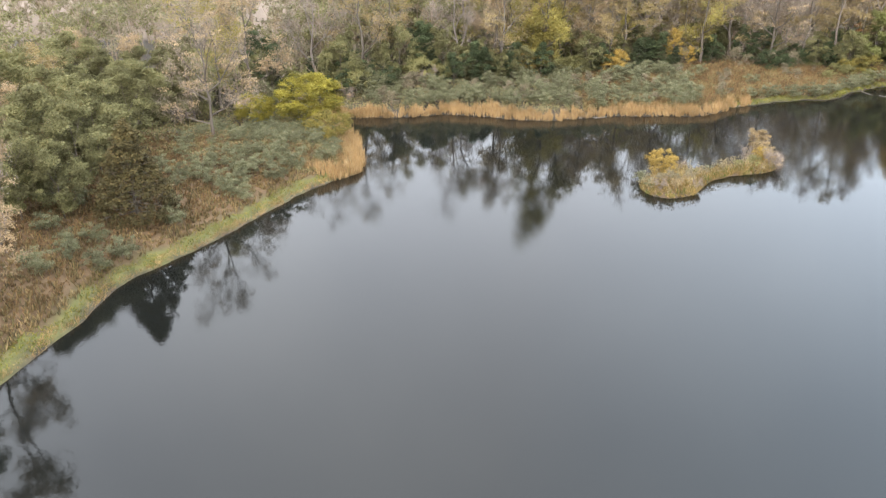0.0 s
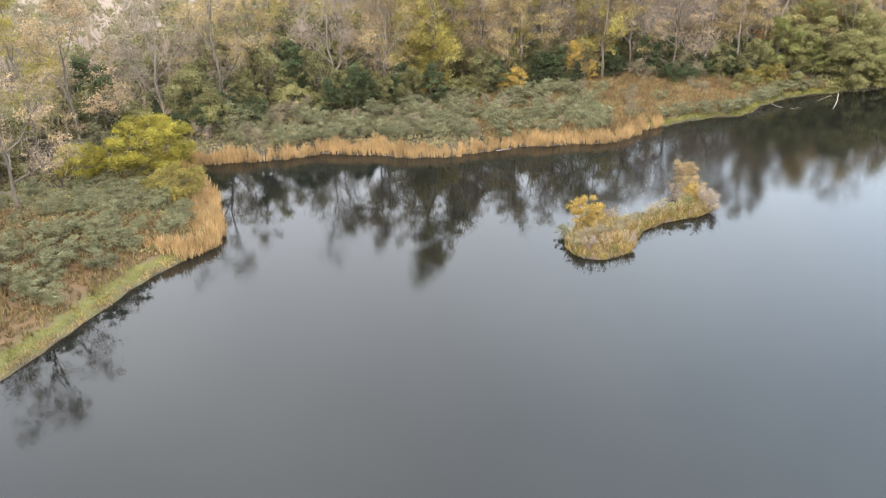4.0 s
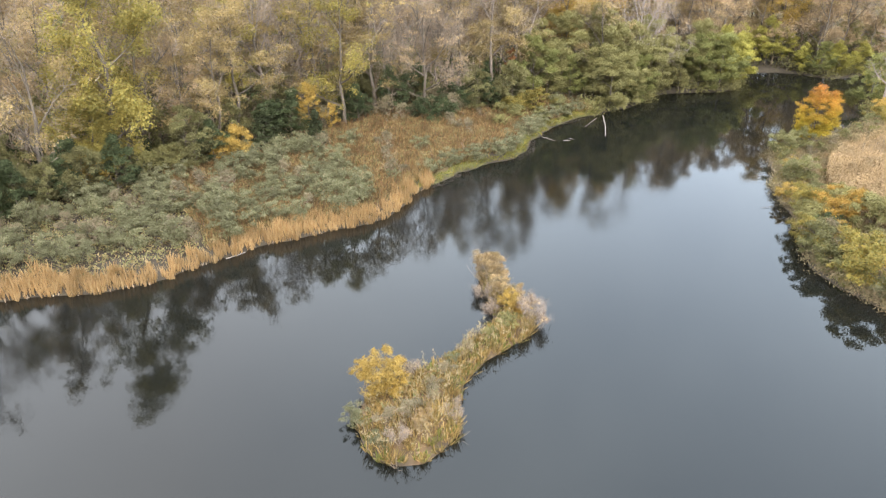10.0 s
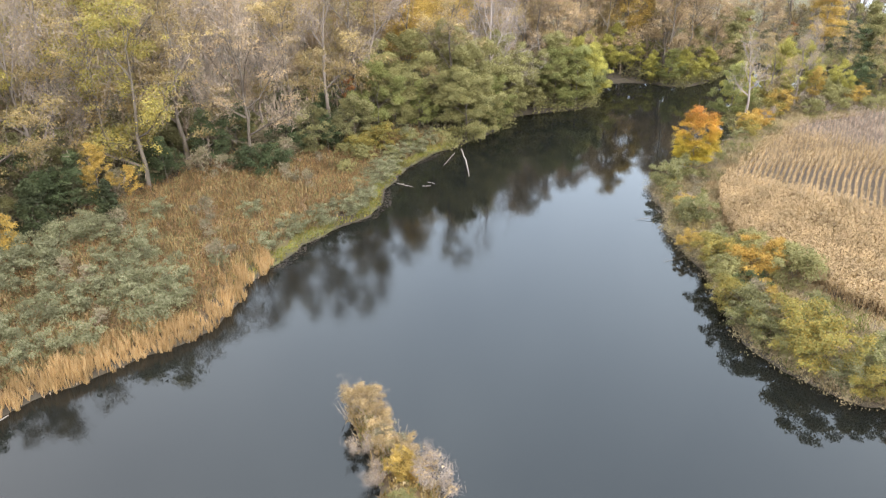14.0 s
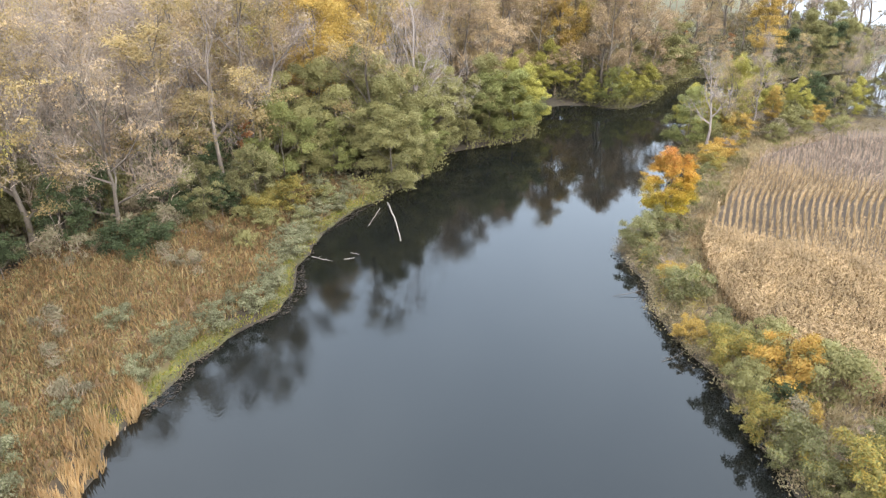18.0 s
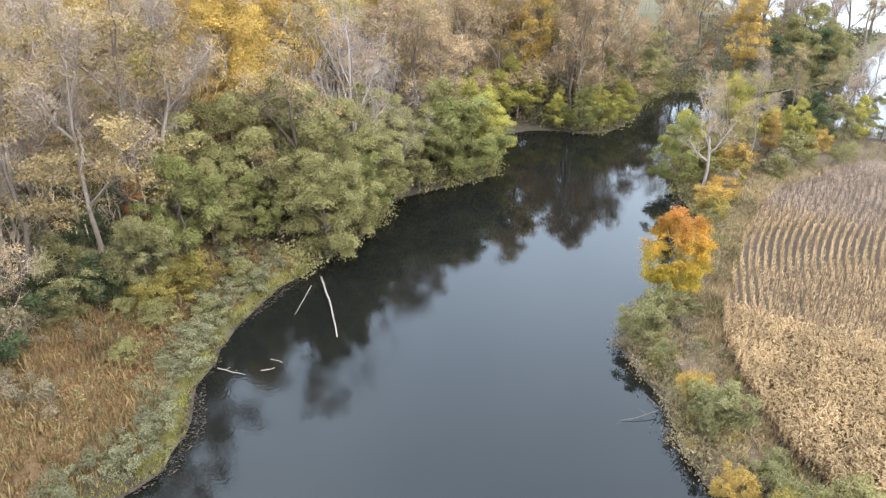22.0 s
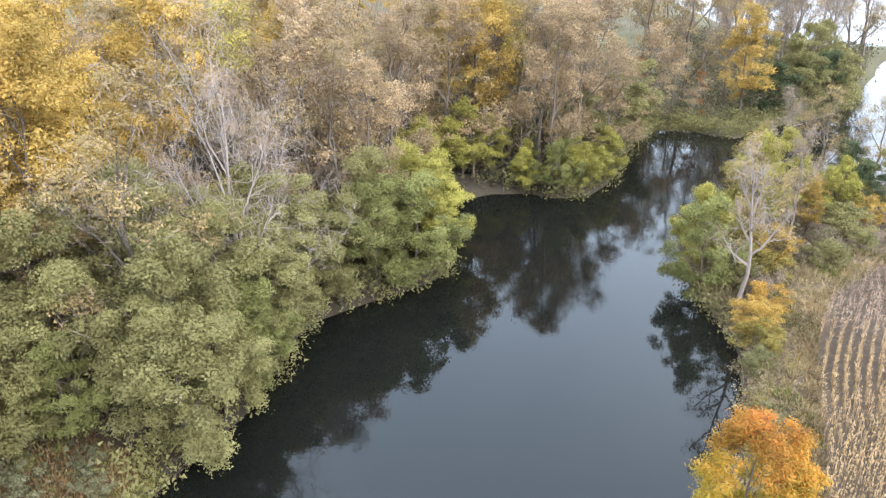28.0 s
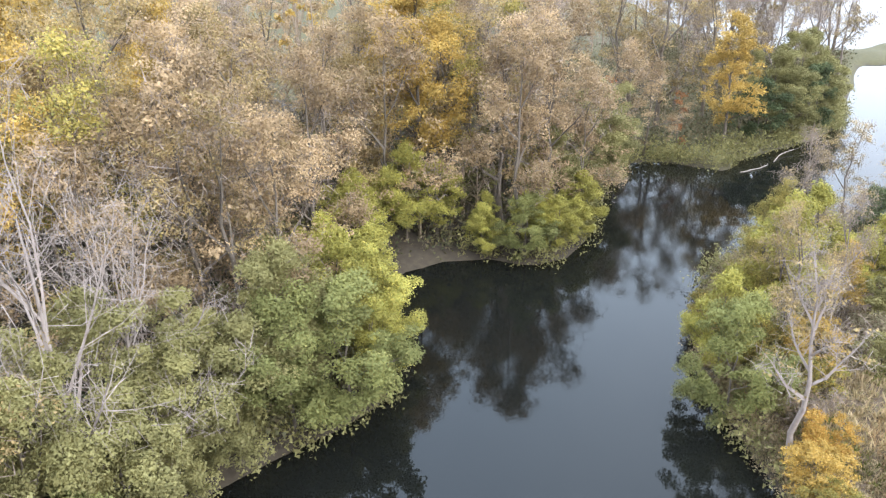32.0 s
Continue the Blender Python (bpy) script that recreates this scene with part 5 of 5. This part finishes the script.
for far in (False, True):
    pick = (cx + srs.normal(size=len(cx)) * 1.5 > 141) == far
    x, y, z = cx[pick], cy[pick], cz[pick]
    n = len(x)
    ch = (1.5 if far else 2.1) * srs.uniform(0.75, 1.1, n)
    foot = np.stack([x, y, z - 0.05], 1)
    head = foot + np.stack([srs.normal(size=n) * 0.1, srs.normal(size=n) * 0.1, ch], 1)
    a = srs.uniform(0, 6.283, n)
    side = np.stack([np.cos(a) * 0.03, np.sin(a) * 0.03, 0 * a], 1)
    pieces = [(np.stack([foot - side, foot + side, head], 1).reshape(-1, 3), np.arange(3 * n).reshape(-1, 3))]
    for k in range(7):
        f = srs.uniform(0.3, 0.98, n)[:, None]
        p = foot + (head - foot) * f
        a = srs.uniform(0, 6.283, n)
        out = np.stack([np.cos(a), np.sin(a) * np.where((x > 114) & (x < 142), 0.45, 0.8), srs.uniform(-0.7, 0.5, n)], 1) * srs.uniform(0.2, 0.45, n)[:, None]
        w = np.stack([-np.sin(a), np.cos(a), 0 * a], 1) * 0.045
        pieces.append((np.stack([p - w, p + w, p + out], 1).reshape(-1, 3), np.arange(3 * n).reshape(-1, 3)))
    V, F = joined(pieces)
    tagged(new("corn_crop", mesh_np("corn", V, F, DULL_CORN if far else CORN)), "dull brown broken corn at the field's end" if far else "ripe dry tan corn standing in rows", "corn field", kind="stuff")


# ---- driftwood ----
LOG_BARK = bark_material("weathered_log", (0.12, 0.095, 0.075), (0.30, 0.26, 0.22), 3.0)

def log(name, label, a, b, r0, r1, seed, stubs=3, wood=None):
    """A fallen trunk from a to b, bent a little, with broken stubs of branches."""
    rs = np.random.RandomState(seed)
    a, b = np.array(a, float), np.array(b, float)
    n = 7
    pts = np.array([a + (b - a) * i / n for i in range(n + 1)])
    side = unit(np.cross(b - a, (0, 0, 1)))
    pts += side[None] * (np.sin(np.linspace(0, math.pi, n + 1)) * rs.uniform(-0.08, 0.08) * np.linalg.norm(b - a))[:, None] + rs.normal(size=(n + 1, 3)) * r0 * 0.25
    rad = np.linspace(r0, r1, n + 1)
    root = new(name)
    tagged(root, label, "log", "driftwood")
    ang = np.linspace(0, 2 * math.pi, 9)[:-1]
    up = np.cross(side, unit(b - a))
    V = [pts[i] + rad[i] * rs.uniform(0.85, 1.12) * (math.cos(t) * side + math.sin(t) * up) for i in range(n + 1) for t in ang]
    F = [(i * 8 + k, i * 8 + (k + 1) % 8, i * 8 + 8 + (k + 1) % 8, i * 8 + 8 + k) for i in range(n) for k in range(8)]
    V += [pts[0], pts[-1]]
    tris = to_tris(np.array(F))
    caps = [((k + 1) % 8, k, len(V) - 2) for k in range(8)] + [(n * 8 + k, n * 8 + (k + 1) % 8, len(V) - 1) for k in range(8)]
    part("log_trunk", mesh_np("log", np.array(V), np.concatenate([tris, np.array(caps)]), wood or LOG_BARK, False), root)
    for k in range(stubs):
        i = rs.randint(2, n + 1)
        d = unit(side * rs.choice([-1, 1]) + unit(b - a) * 0.7 + np.array([0, 0, rs.uniform(0, 0.6)]))
        L = rs.uniform(0.4, 1.3) * np.linalg.norm(b - a) * 0.22
        m = pts[i] + d * L * 0.5
        e = m + unit(d + rs.normal(size=3) * 0.4) * L * 0.5
        part("branch_stub", mesh_np("stub", *tubes([[*pts[i], *m, rad[i] * 0.45, rad[i] * 0.3], [*m, *e, rad[i] * 0.3, rad[i] * 0.1]], 5), wood or LOG_BARK), root)
    return root


log("fallen_log", "long bleached log lying half sunk in the water", (98.6, 152.6, 0.55), (91.9, 144.2, -0.02), 0.11, 0.07, 1, 0)
log("fallen_log", "thin grey branch slanting into the water", (97.0, 152.4, 0.35), (92.4, 150.0, -0.03), 0.06, 0.035, 2, 1, PALE_BARK)
log("fallen_log", "bleached forked branch floating by the bank", (82.5, 148.6, 0.1), (83.3, 146.2, 0.0), 0.06, 0.035, 3, 3)
log("fallen_log", "small bleached stick floating by the bank", (84.4, 145.6, 0.02), (85.4, 145.0, 0.0), 0.05, 0.03, 4, 2)
log("fallen_log", "small bleached twig floating by the bank", (86.0, 146.2, 0.02), (86.3, 145.1, 0.0), 0.04, 0.02, 5, 1)
log("fallen_log", "pale pole floating beside the reeds", (26.2, 129.3, 0.03), (28.6, 129.9, 0.03), 0.07, 0.05, 6, 0)
log("fallen_log", "pale stick standing out of the water by the reeds", (43.2, 130.1, 0.0), (43.7, 130.5, 0.9), 0.04, 0.02, 7, 1)
log("fallen_log", "bleached driftwood log in the inlet", (199, 139.7, 0.05), (203.8, 136.8, 0.12), 0.09, 0.05, 8, 3)
log("fallen_log", "forked bleached driftwood in the inlet", (205.6, 136.2, 0.05), (211.2, 134.2, 0.5), 0.09, 0.05, 9, 4)
log("fallen_log", "fallen grey log lying among the shrubs", (74.2, 163.2, ground_z(74.2, 163.2) + 0.2), (75.8, 160.2, ground_z(75.8, 160.2) + 0.2), 0.3, 0.26, 10, 1, PALE_BARK)
log("fallen_log", "dead branch trailing in the water off the bank", (90.4, 109.6, 0.3), (87.6, 110.6, 0.0), 0.03, 0.012, 11, 5, BARK)
log("fallen_log", "dead branch trailing in the water by the bushes", (97.8, 117.4, 0.4), (95.4, 119.4, 0.0), 0.035, 0.012, 12, 5, BARK)
log("fallen_log", "pale weathered pole leaning in the reeds", (12.2, 129.3, 0.2), (13.2, 128.0, 0.1), 0.05, 0.04, 13, 0)
